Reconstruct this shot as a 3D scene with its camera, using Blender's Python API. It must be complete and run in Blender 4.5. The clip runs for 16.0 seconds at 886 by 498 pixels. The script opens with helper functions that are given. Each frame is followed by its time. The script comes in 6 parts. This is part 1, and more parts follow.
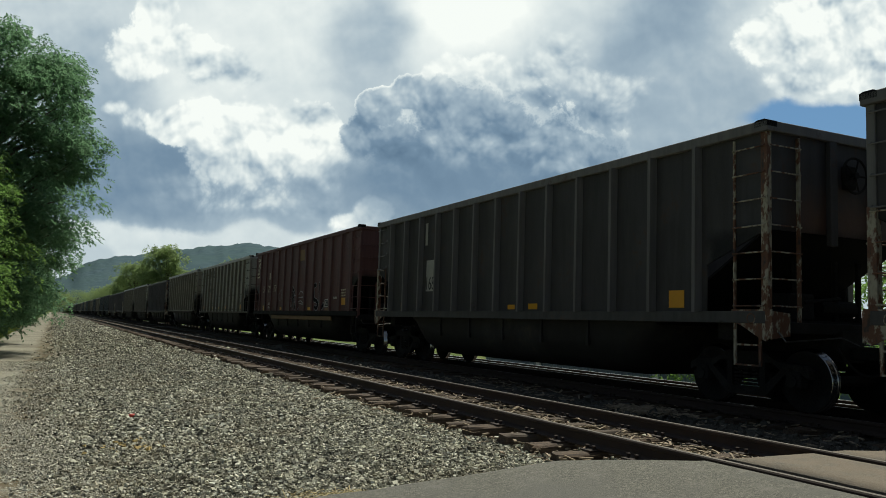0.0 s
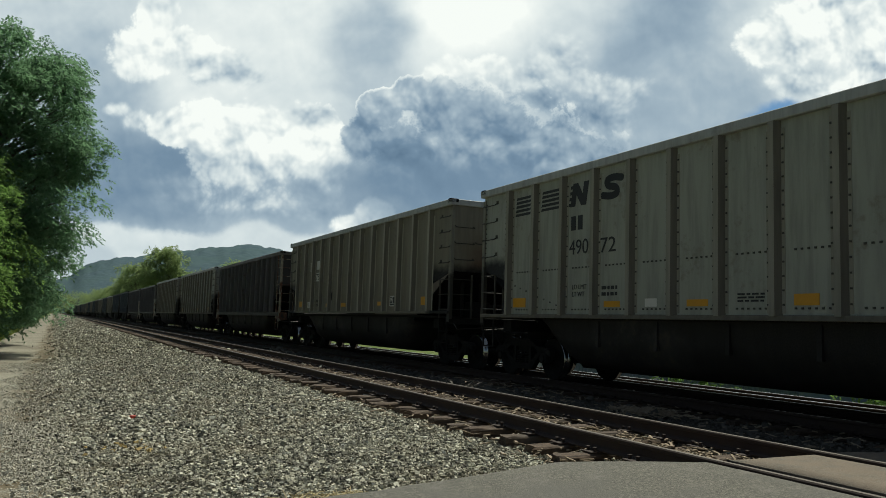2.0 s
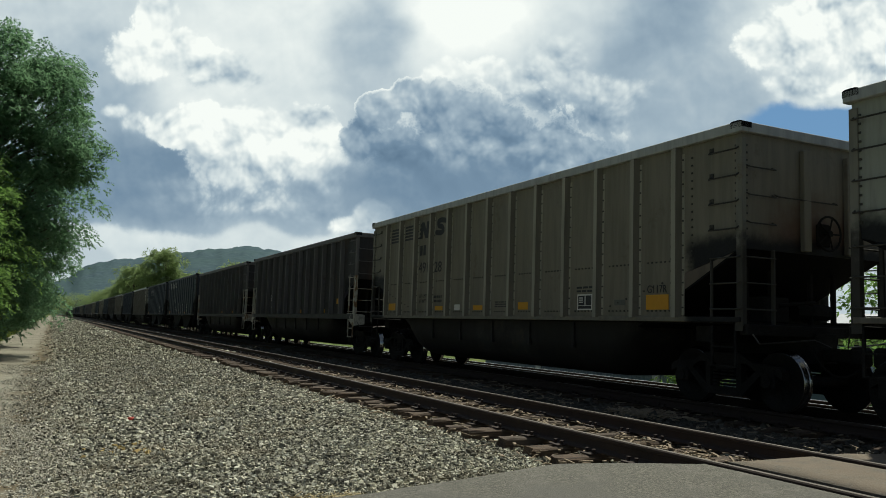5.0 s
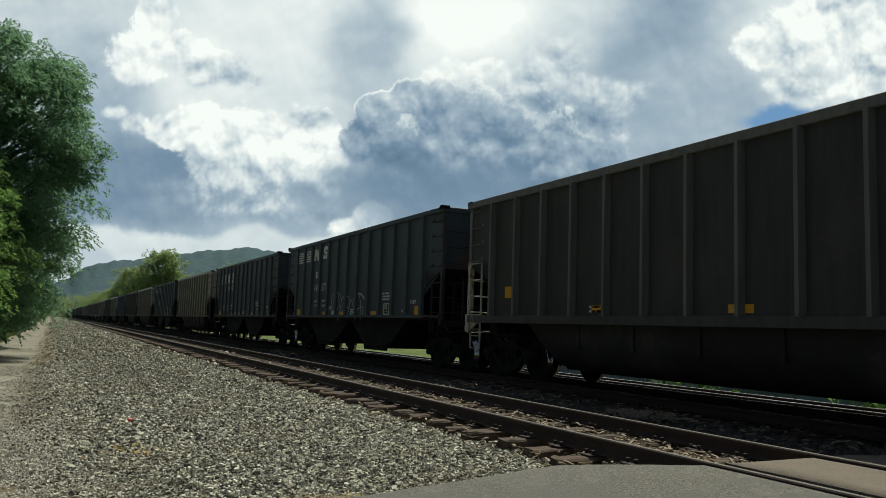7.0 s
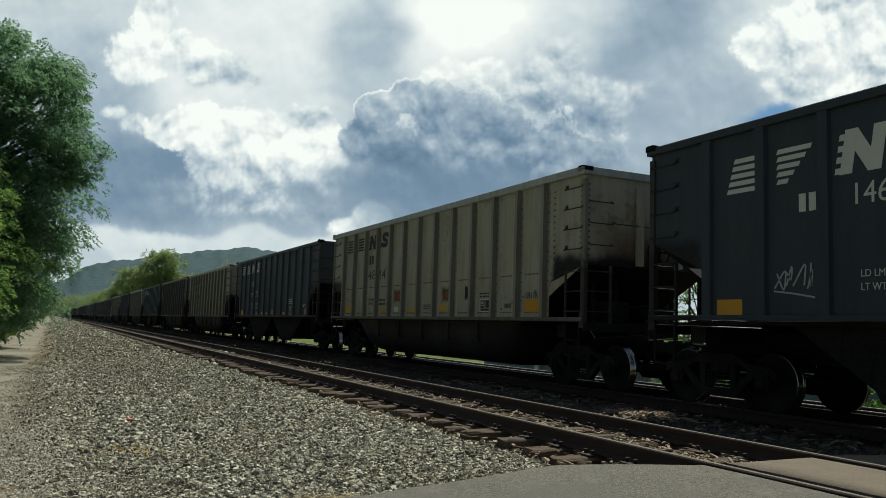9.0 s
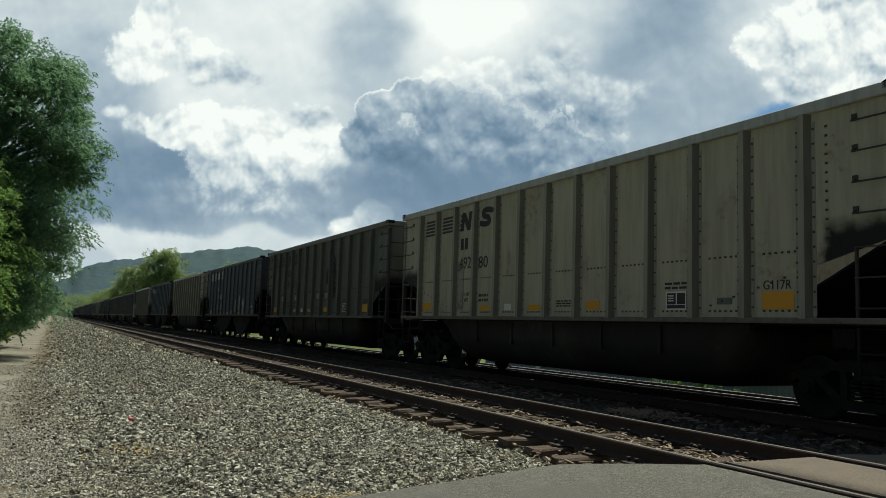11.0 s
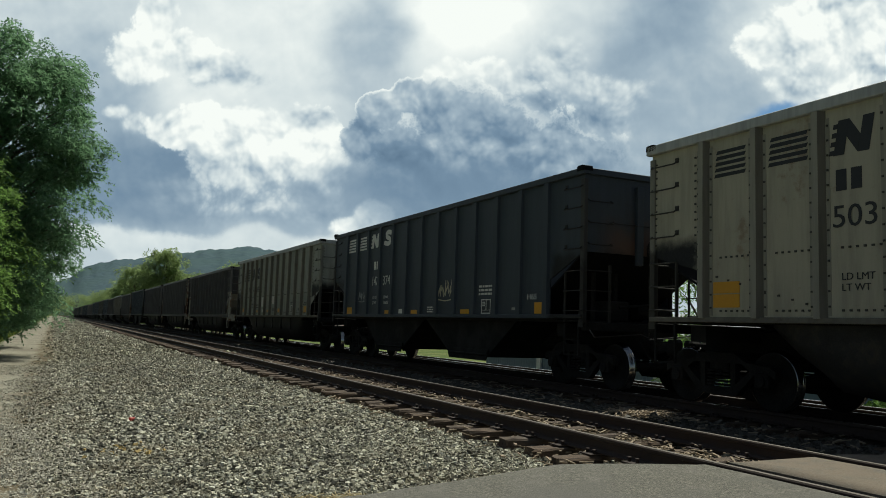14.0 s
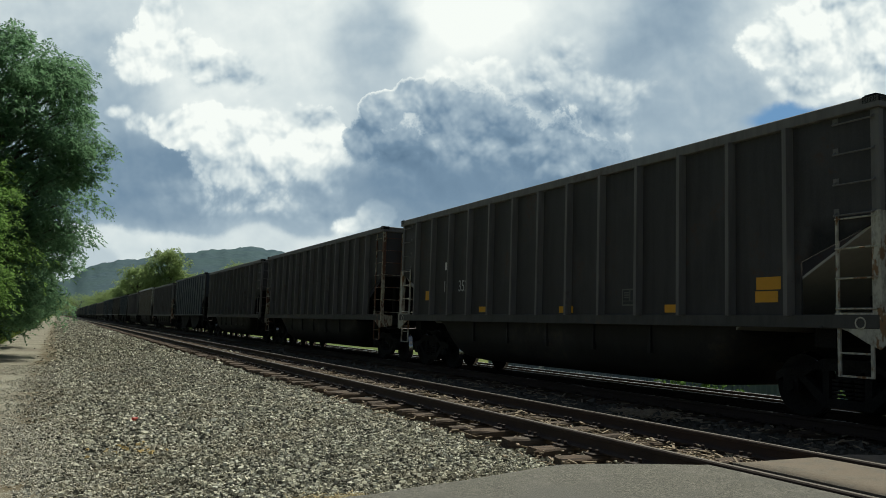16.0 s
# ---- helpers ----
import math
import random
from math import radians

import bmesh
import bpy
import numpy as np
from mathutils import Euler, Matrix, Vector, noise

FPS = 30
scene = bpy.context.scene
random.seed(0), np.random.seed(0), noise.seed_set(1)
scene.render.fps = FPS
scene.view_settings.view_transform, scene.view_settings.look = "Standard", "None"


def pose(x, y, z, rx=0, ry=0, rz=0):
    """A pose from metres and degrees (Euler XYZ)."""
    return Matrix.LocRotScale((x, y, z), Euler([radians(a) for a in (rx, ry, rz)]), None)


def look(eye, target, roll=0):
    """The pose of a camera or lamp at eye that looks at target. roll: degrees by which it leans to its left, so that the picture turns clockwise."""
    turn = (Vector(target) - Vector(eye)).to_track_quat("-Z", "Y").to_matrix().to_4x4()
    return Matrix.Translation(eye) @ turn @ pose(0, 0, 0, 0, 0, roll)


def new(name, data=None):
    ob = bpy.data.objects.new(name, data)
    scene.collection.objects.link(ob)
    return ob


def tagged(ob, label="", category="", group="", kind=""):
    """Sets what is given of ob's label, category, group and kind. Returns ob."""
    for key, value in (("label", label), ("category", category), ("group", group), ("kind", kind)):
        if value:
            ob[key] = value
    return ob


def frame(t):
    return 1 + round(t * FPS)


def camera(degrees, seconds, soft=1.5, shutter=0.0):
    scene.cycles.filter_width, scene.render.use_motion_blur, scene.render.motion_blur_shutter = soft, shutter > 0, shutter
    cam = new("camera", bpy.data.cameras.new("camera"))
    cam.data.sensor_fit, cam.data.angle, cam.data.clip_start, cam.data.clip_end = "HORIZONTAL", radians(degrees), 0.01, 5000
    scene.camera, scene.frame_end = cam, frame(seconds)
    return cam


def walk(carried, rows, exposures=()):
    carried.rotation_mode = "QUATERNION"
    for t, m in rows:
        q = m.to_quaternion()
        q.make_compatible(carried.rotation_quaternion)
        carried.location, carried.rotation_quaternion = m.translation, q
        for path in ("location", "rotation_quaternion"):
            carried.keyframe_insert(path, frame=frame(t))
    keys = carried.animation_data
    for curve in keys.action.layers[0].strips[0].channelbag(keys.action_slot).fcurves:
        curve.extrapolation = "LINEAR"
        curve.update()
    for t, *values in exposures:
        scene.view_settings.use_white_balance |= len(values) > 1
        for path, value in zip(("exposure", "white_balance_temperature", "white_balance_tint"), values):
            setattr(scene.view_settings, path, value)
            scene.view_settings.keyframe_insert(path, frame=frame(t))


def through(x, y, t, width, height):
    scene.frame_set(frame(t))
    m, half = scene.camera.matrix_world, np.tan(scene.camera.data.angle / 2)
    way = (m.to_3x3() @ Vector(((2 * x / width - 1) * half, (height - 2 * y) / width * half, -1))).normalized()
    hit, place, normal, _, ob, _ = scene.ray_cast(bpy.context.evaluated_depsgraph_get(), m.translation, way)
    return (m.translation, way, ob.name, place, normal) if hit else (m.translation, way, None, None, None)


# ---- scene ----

# World: x across the tracks, y along them, z = 0 at the rail heads.
EYE = Vector((0.0, 0.0, 1.124))
YAW, PITCH, ROLL = radians(25.974), radians(5.361), 1.891
LENS = 1400.0


def gaze(dx, dy):
    """Camera pose with the hand's sway: dx, dy in 1/1400 of a radian."""
    a, b = YAW - dx / LENS, PITCH + dy / LENS
    return look(EYE, EYE + Vector((math.sin(a) * math.cos(b), math.cos(a) * math.cos(b), math.sin(b))), ROLL)


SWAY = [(0, 0, 0), (0.5, 0, 0), (1, -0.5, 0), (1.5, 1.6, 1.6), (2, 1.7, 2.3), (2.5, 0.4, 3.1), (3, 1.4, 4.6), (3.5, 1.7, 4.1),
        (4, 0.1, 4.7), (5, -0.6, 5.4), (6.5, -1.6, 6.4), (7, -1.4, 7.8), (7.5, -3.1, 4.8), (7.8, -6, 2.2), (8, -7, 0.2), (8.2, -7, -0.3),
        (8.3, -5, 1.6), (8.4, -2.8, 6.6), (8.5, -2.3, 7.8), (9, -2.5, 7.5), (10.2, -1.2, 6.8), (11.5, -0.2, 6.2), (12, 0.2, 6.3),
        (12.5, 1.5, 6.3), (13, 1.2, 6.3), (13.5, 0.9, 6.5), (14, 0.8, 6.2), (14.5, 1.5, 4.8), (15, 3.0, 4.9), (15.5, 3.2, 4.9), (16, 5.1, 6.2)]
cam = camera(58.5, 16.0, soft=0.9)
walk(cam, [(t, gaze(dx, dy)) for t, dx, dy in SWAY], [(0, -0.05, 6400, 3), (16, -0.05, 6400, 3)])

# ---- light ----
SUN_AZ, SUN_EL = 50.0, 60.0
sun = new("sun", bpy.data.lights.new("sun", "SUN"))
sun.data.energy, sun.data.angle, sun.data.color = 4.0, radians(0.8), (1.0, 0.95, 0.84)
sv = Vector((math.sin(radians(SUN_AZ)) * math.cos(radians(SUN_EL)), math.cos(radians(SUN_AZ)) * math.cos(radians(SUN_EL)), math.sin(radians(SUN_EL))))
sun.matrix_world = look(sv * 80, (0, 0, 0))


class Graph:
    """Short calls for building node trees."""

    def __init__(self, tree):
        self.tree, self.n, self.l = tree, tree.nodes, tree.links

    def put(self, socket, value):
        if isinstance(value, bpy.types.NodeSocket):
            self.l.new(value, socket)
        elif value is not None:
            socket.default_value = value

    def math(self, op, a, b=None, c=None, clamp=False):
        k = self.n.new("ShaderNodeMath")
        k.operation, k.use_clamp = op, clamp
        for s, v in zip(k.inputs, (a, b, c)):
            self.put(s, v)
        return k.outputs[0]

    def vec(self, op, a, b=None, scale=None):
        k = self.n.new("ShaderNodeVectorMath")
        k.operation = op
        self.put(k.inputs[0], a)
        if b is not None:
            self.put(k.inputs[1], b)
        if scale is not None:
            self.put(k.inputs["Scale"], scale)
        return k.outputs["Value"] if op in ("DOT_PRODUCT", "LENGTH", "DISTANCE") else k.outputs[0]

    def noise(self, v, scale, detail=4, rough=0.55, color=False):
        k = self.n.new("ShaderNodeTexNoise")
        self.put(k.inputs["Vector"], v)
        k.inputs["Scale"].default_value, k.inputs["Detail"].default_value, k.inputs["Roughness"].default_value = scale, detail, rough
        return k.outputs["Color" if color else "Fac"]

    def voronoi(self, v, scale, out="Distance", feature="F1"):
        k = self.n.new("ShaderNodeTexVoronoi")
        k.feature = feature
        self.put(k.inputs["Vector"], v)
        k.inputs["Scale"].default_value = scale
        return k.outputs[out]

    def smooth(self, v, a, b, lo=0.0, hi=1.0, kind="SMOOTHSTEP"):
        k = self.n.new("ShaderNodeMapRange")
        k.interpolation_type = kind
        self.put(k.inputs[0], v)
        for s, x in zip(list(k.inputs)[1:5], (a, b, lo, hi)):
            self.put(s, x)
        return k.outputs[0]

    def mix(self, f, a, b, blend="MIX"):
        k = self.n.new("ShaderNodeMix")
        k.data_type, k.blend_type = "RGBA", blend
        self.put(k.inputs[0], f)
        self.put(k.inputs[6], a if isinstance(a, bpy.types.NodeSocket) else (*a, 1)[:4])
        self.put(k.inputs[7], b if isinstance(b, bpy.types.NodeSocket) else (*b, 1)[:4])
        return k.outputs[2]

    def ramp(self, v, stops):
        k = self.n.new("ShaderNodeValToRGB")
        e = k.color_ramp.elements
        while len(e) < len(stops):
            e.new(0.5)
        for el, (p, c) in zip(e, stops):
            el.position, el.color = p, (*c, 1)
        self.put(k.inputs[0], v)
        return k.outputs[0]

    def bump(self, height, strength=0.4, distance=0.02, normal=None):
        k = self.n.new("ShaderNodeBump")
        k.inputs["Strength"].default_value, k.inputs["Distance"].default_value = strength, distance
        self.put(k.inputs["Height"], height)
        if normal is not None:
            self.put(k.inputs["Normal"], normal)
        return k.outputs[0]


def make_sky():
    """Broken cumulus before open blue. The layers are fixed in the sky, u to the right and v up from the first view's axis."""
    world = bpy.data.worlds.new("sky")
    scene.world = world
    world.use_nodes = True
    g = Graph(world.node_tree)
    g.n.clear()
    d = g.n.new("ShaderNodeTexCoord").outputs["Generated"]
    rot = gaze(0, 0).to_3x3()
    right, up, fwd = rot @ Vector((1, 0, 0)), rot @ Vector((0, 1, 0)), rot @ Vector((0, 0, -1))
    depth = g.vec("DOT_PRODUCT", d, tuple(fwd))
    safe = g.math("MAXIMUM", depth, 0.15)
    u = g.math("DIVIDE", g.vec("DOT_PRODUCT", d, tuple(right)), safe)
    v = g.math("DIVIDE", g.vec("DOT_PRODUCT", d, tuple(up)), safe)
    c = g.n.new("ShaderNodeCombineXYZ")
    g.put(c.inputs[0], u), g.put(c.inputs[1], v)
    p = c.outputs[0]

    def centred(vec, scale, detail, amount):
        k = g.vec("SUBTRACT", g.noise(vec, scale, detail, 0.55, True), (0.5, 0.5, 0.5))
        return g.vec("MULTIPLY", g.vec("SCALE", k, scale=amount), (1, 1, 0))

    def knobs(vec, scale, detail, rough=0.5, smooth=0.3):
        """Heaped rounded heads in several sizes, about -0.3 to 0.3."""
        k = g.n.new("ShaderNodeTexVoronoi")
        k.voronoi_dimensions, k.feature, k.normalize = "2D", "SMOOTH_F1", True
        g.put(k.inputs["Vector"], vec)
        for key, value in (("Scale", scale), ("Detail", detail), ("Roughness", rough), ("Lacunarity", 2.3), ("Smoothness", smooth)):
            k.inputs[key].default_value = value
        return g.math("SUBTRACT", 0.27, k.outputs["Distance"])

    def billow(vec, detail, rough):
        return knobs(g.vec("ADD", vec, centred(vec, 9.0, 3, 0.04)), 11.0, detail, rough)

    soft = g.vec("ADD", p, g.vec("ADD", centred(p, 4.0, 3, 0.12), centred(p, 16.0, 5, 0.035)))
    head = billow(p, 4.0, 0.60)
    fray = g.smooth(g.noise(p, 4.0, 3, 0.5), 0.46, 0.66, 0.0, 0.40)
    relief = g.math("SUBTRACT", billow(p, 3.0, 0.44), billow(g.vec("ADD", p, (0.004, 0.012, 0)), 3.0, 0.44))
    wisps = g.math("SUBTRACT", g.noise(soft, 7.0, 5, 0.5), 0.5)
    level = g.math("ADD", 0.64, g.math("MULTIPLY", wisps, 0.25))

    def blend(value, m):
        nonlocal level
        level = g.math("ADD", g.math("MULTIPLY", level, g.math("SUBTRACT", 1.0, m)), g.math("MULTIPLY", m, value))

    def ellipse(where, x, y, rx, ry):
        return g.vec("LENGTH", g.vec("DIVIDE", g.vec("SUBTRACT", where, ((x - 784) / 1400, (441 - y) / 1400, 0)), (rx / 1400, ry / 1400, 1)))

    def bank(x, y, rx, ry, value, rim, strength=1.0):
        """A soft expanse of lighter or darker cloud."""
        m = g.math("MULTIPLY", g.smooth(ellipse(soft, x, y, rx, ry), 1.0 + rim, 1.0 - rim), strength)
        blend(g.math("ADD", value, g.math("ADD", g.math("MULTIPLY", wisps, 0.28), g.math("MULTIPLY", relief, 0.35))), m)

    def cumulus(blobs, top, bottom, bright, dull, rim, base, crisp=0.10, rough=1.7, gain=1.5, depth=0.5, fade=0.045):
        """A heap of cloud with lit heads and a dull base. rim: how much brighter its thin edge is than its core."""
        f = None
        for blob in blobs:
            k = g.math("SUBTRACT", 1.0, ellipse(p, *blob))
            f = k if f is None else g.math("SMOOTH_MAX", f, k, 0.2)
        f = g.math("ADD", f, g.math("MULTIPLY", head, rough))
        foot = g.math("ADD", v, g.math("MULTIPLY", wisps, 0.12))
        melt = g.smooth(v, (441 - bottom) / 1400, (441 - (0.55 * top + 0.45 * bottom)) / 1400, max(crisp, 0.9), crisp)
        m = g.math("MULTIPLY", g.smooth(f, 0.0, g.math("ADD", melt, fray)), g.smooth(foot, (441 - base) / 1400 - fade, (441 - base) / 1400 + fade))
        ramp = g.smooth(g.math("ADD", foot, g.math("MULTIPLY", head, 0.10)), (441 - bottom) / 1400, (441 - top) / 1400, dull, bright)
        edge = g.math("MULTIPLY", g.smooth(f, depth, 0.02), rim)
        blend(g.math("ADD", g.math("ADD", ramp, edge), g.math("ADD", g.math("MULTIPLY", relief, gain), g.math("MULTIPLY", wisps, 0.16))), m)

    # veils and far banks
    bank(470, 70, 320, 150, 0.86, 0.5)
    bank(540, 130, 110, 90, 0.83, 0.6, 0.8)
    bank(80, 40, 200, 90, 0.66, 0.6)
    bank(190, 130, 90, 80, 0.52, 0.6, 0.9)
    bank(170, 230, 120, 70, 0.42, 0.6, 0.9)
    bank(250, 320, 270, 85, 0.30, 0.35)
    bank(570, 350, 120, 60, 0.44, 0.5, 0.9)
    bank(1200, 90, 160, 170, 0.40, 0.55)
    bank(1160, 230, 150, 110, 0.50, 0.5)
    bank(1000, 40, 90, 90, 0.76, 0.6, 0.8)
    bank(1480, 60, 210, 120, 0.80, 0.5)
    bank(640, 110, 60, 110, 0.50, 0.6, 0.7)
    bank(690, 40, 60, 70, 0.52, 0.6, 0.6)
    bank(310, 424, 420, 24, 0.74, 0.30)
    # heaps at the left
    cumulus([(270, 20, 50, 60), (300, 85, 75, 45), (380, 120, 90, 42), (430, 135, 60, 30), (250, 90, 70, 60)], 20, 260, 0.88, 0.64, 0.06, 225, 0.2, 1.6, 2.2, 0.5, 0.08)
    cumulus([(205, 192, 36, 20), (240, 212, 38, 26)], 170, 270, 0.92, 0.72, 0.04, 260, 0.25, 1.1, 2.0)
    cumulus([(300, 222, 70, 40), (370, 215, 80, 52), (440, 205, 58, 46), (430, 290, 110, 100), (500, 265, 100, 90), (560, 220, 62, 44), (575, 290, 52, 70), (440, 365, 100, 45)], 175, 420, 0.93, 0.60, 0.08, 392, 0.07, 1.6, 2.6, 0.4)
    cumulus([(440, 210, 50, 30), (550, 205, 50, 26)], 170, 260, 0.96, 0.80, 0.0, 260, 0.12, 1.2, 2.2)
    cumulus([(310, 330, 85, 60)], 260, 400, 0.44, 0.31, 0.0, 400, 0.9, 1.0, 0.9)
    cumulus([(560, 365, 85, 45)], 310, 420, 0.54, 0.42, 0.0, 420, 0.8, 1.2, 1.2)
    cumulus([(655, 375, 40, 34), (620, 395, 45, 24)], 345, 430, 0.95, 0.78, 0.03, 425, 0.18, 1.2, 1.5)
    # the great heap before the sun: thin bright edges round a dull core
    cumulus([(1060, 190, 95, 90), (1105, 160, 50, 40), (980, 140, 90, 90)], 60, 330, 0.72, 0.42, 0.05, 440, 0.30, 1.2, 1.6)
    cumulus([(870, 150, 90, 60), (800, 150, 60, 60)], 70, 260, 0.78, 0.50, 0.12, 300, 0.2, 1.2, 1.6)
    cumulus([(670, 190, 48, 40), (725, 165, 42, 36), (640, 245, 46, 60), (790, 200, 70, 70), (720, 300, 130, 90), (860, 270, 190, 120), (980, 290, 150, 110)], 110, 340, 0.58, 0.20, 0.36, 440, 0.08, 1.5, 1.6, 0.24)
    bank(780, 330, 210, 55, 0.22, 0.5, 0.8)
    cumulus([(1420, 60, 130, 70), (1430, 150, 90, 45), (1540, 110, 110, 90), (1350, 60, 60, 50), (1500, 10, 120, 60)], 20, 225, 0.90, 0.70, 0.0, 205, 0.35, 1.5, 2.4)
    bank(835, 20, 105, 85, 1.15, 0.75)
    cloud = g.ramp(level, [(0.0, (0.12, 0.19, 0.285)), (0.25, (0.19, 0.275, 0.385)), (0.5, (0.38, 0.465, 0.555)), (0.75, (0.70, 0.75, 0.78)), (1.0, (1.0, 1.0, 0.975))])
    # open blue between the clouds
    sky = g.n.new("ShaderNodeTexSky")
    sky.sky_type, sky.sun_disc, sky.sun_elevation, sky.sun_rotation = "NISHITA", False, radians(SUN_EL), radians(SUN_AZ)
    blue = g.vec("SCALE", sky.outputs[0], scale=0.05)
    e = g.vec("LENGTH", g.vec("DIVIDE", g.vec("SUBTRACT", soft, (0.475, 0.160, 0)), (0.095, 0.026, 1)))
    view = g.mix(g.smooth(e, 1.25, 0.85), cloud, g.mix(0.6, g.vec("SCALE", sky.outputs[0], scale=0.08), (0.075, 0.25, 0.52)))
    # the rest of the dome: broken cloud over blue
    cover = g.smooth(g.noise(d, 3.0, 6, 0.6), 0.42, 0.62)
    rest = g.mix(cover, blue, (0.12, 0.135, 0.155))
    inside = g.smooth(depth, 0.62, 0.80)
    out = g.n.new("ShaderNodeOutputWorld")
    bg = g.n.new("ShaderNodeBackground")
    g.put(bg.inputs[0], g.mix(inside, rest, view))
    bg.inputs[1].default_value = 1.0
    g.l.new(bg.outputs[0], out.inputs[0])


make_sky()

# ---- materials ----
MATS = {}


def material(name):
    m = bpy.data.materials.new(name)
    m.use_nodes = True
    g = Graph(m.node_tree)
    b = m.node_tree.nodes["Principled BSDF"]
    MATS[name] = m
    return m, g, b


def coords(g, kind="Object"):
    return g.n.new("ShaderNodeTexCoord").outputs[kind]


def paint(name, base, rust=(0.10, 0.05, 0.025), rough=0.55, wear=0.5, metal=0.0, scale=1.0, soot=0.5, ends=False, gloss=0.3, foot=False):
    """Weathered paint on steel: dulling, upright streaks, spots of rust, fine grain."""
    m, g, b = material(name)
    o = coords(g)
    ob = g.n.new("ShaderNodeObjectInfo")
    shift = g.vec("ADD", o, g.vec("SCALE", ob.outputs["Location"], scale=0.37))
    streak = g.noise(g.vec("MULTIPLY", shift, (5.0, 5.0, 0.55)), 1.4 * scale, 5, 0.6)
    cloudy = g.noise(shift, 0.8 * scale, 5, 0.6)
    grain = g.noise(shift, 45.0, 4, 0.7)
    dark = tuple(x * (1 - 0.55 * soot) for x in base)
    col = g.mix(g.smooth(streak, 0.35, 0.7), base, dark)
    col = g.mix(g.math("MULTIPLY", g.smooth(cloudy, 0.45, 0.75), 0.6 * wear), col, tuple(0.6 * x + 0.05 for x in base))
    spots = g.smooth(g.math("ADD", g.math("MULTIPLY", cloudy, 0.6), g.math("MULTIPLY", g.noise(shift, 7.0, 6, 0.7), 0.5)), 0.60, 0.72)
    col = g.mix(g.math("MULTIPLY", spots, wear), col, rust)
    col = g.mix(g.math("MULTIPLY", g.math("SUBTRACT", grain, 0.4), 0.25), col, (0.3, 0.28, 0.25))
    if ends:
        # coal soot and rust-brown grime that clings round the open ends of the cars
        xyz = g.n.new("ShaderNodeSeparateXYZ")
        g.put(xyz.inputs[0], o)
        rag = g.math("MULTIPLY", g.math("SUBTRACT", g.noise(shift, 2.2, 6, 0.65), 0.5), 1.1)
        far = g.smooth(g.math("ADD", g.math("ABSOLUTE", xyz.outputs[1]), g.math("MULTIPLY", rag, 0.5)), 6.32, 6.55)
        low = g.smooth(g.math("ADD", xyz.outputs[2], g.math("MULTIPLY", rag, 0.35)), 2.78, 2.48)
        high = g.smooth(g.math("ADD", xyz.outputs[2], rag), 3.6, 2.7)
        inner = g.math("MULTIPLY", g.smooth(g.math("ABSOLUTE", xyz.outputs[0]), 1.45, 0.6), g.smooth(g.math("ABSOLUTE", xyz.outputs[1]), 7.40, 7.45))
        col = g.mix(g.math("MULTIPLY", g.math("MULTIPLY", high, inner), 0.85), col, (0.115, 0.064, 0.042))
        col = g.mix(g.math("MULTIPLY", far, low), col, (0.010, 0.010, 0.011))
    if foot:
        # coal soot thrown up over posts and ladders at the open ends
        xyz = g.n.new("ShaderNodeSeparateXYZ")
        g.put(xyz.inputs[0], o)
        rag = g.math("MULTIPLY", g.math("SUBTRACT", g.noise(shift, 3.0, 6, 0.65), 0.5), 1.4)
        col = g.mix(g.math("MULTIPLY", g.smooth(g.math("ADD", xyz.outputs[2], rag), 2.75, 2.25), 0.85), col, (0.020, 0.018, 0.016))
    g.put(b.inputs["Base Color"], col)
    g.put(b.inputs["Roughness"], g.smooth(grain, 0.2, 0.8, rough - 0.1, min(1.0, rough + 0.25)))
    b.inputs["Metallic"].default_value = metal
    b.inputs["Specular IOR Level"].default_value = gloss
    g.put(b.inputs["Normal"], g.bump(g.math("ADD", g.math("MULTIPLY", cloudy, 1.5), grain), 0.25, 0.01))
    return m


def plain(name, base, rough=0.6, metal=0.0, vary=0.25, scale=12.0, bump=0.2):
    m, g, b = material(name)
    o = coords(g)
    n, f = g.noise(o, scale, 5, 0.6), g.noise(o, scale * 9, 4, 0.7)
    lo, hi = tuple(x * (1 - vary) for x in base), tuple(min(1, x * (1 + vary)) for x in base)
    g.put(b.inputs["Base Color"], g.mix(g.math("ADD", g.math("MULTIPLY", n, 0.6), g.math("MULTIPLY", f, 0.4)), lo, hi))
    b.inputs["Roughness"].default_value, b.inputs["Metallic"].default_value = rough, metal
    g.put(b.inputs["Normal"], g.bump(f, bump, 0.005))
    return m


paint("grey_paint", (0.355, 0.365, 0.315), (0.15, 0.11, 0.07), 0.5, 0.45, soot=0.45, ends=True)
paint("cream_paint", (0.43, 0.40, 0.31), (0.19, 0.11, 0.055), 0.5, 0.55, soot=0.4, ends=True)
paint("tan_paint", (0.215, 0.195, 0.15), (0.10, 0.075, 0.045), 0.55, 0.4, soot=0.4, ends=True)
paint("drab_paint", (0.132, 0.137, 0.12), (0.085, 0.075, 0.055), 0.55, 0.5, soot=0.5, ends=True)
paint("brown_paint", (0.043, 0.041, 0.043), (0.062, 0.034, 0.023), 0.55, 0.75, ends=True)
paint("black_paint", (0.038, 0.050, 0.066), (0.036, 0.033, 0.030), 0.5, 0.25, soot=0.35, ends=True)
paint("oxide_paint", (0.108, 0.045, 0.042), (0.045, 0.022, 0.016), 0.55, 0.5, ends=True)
paint("grey_post", (0.235, 0.225, 0.185), (0.14, 0.09, 0.05), 0.6, 0.5, foot=True)
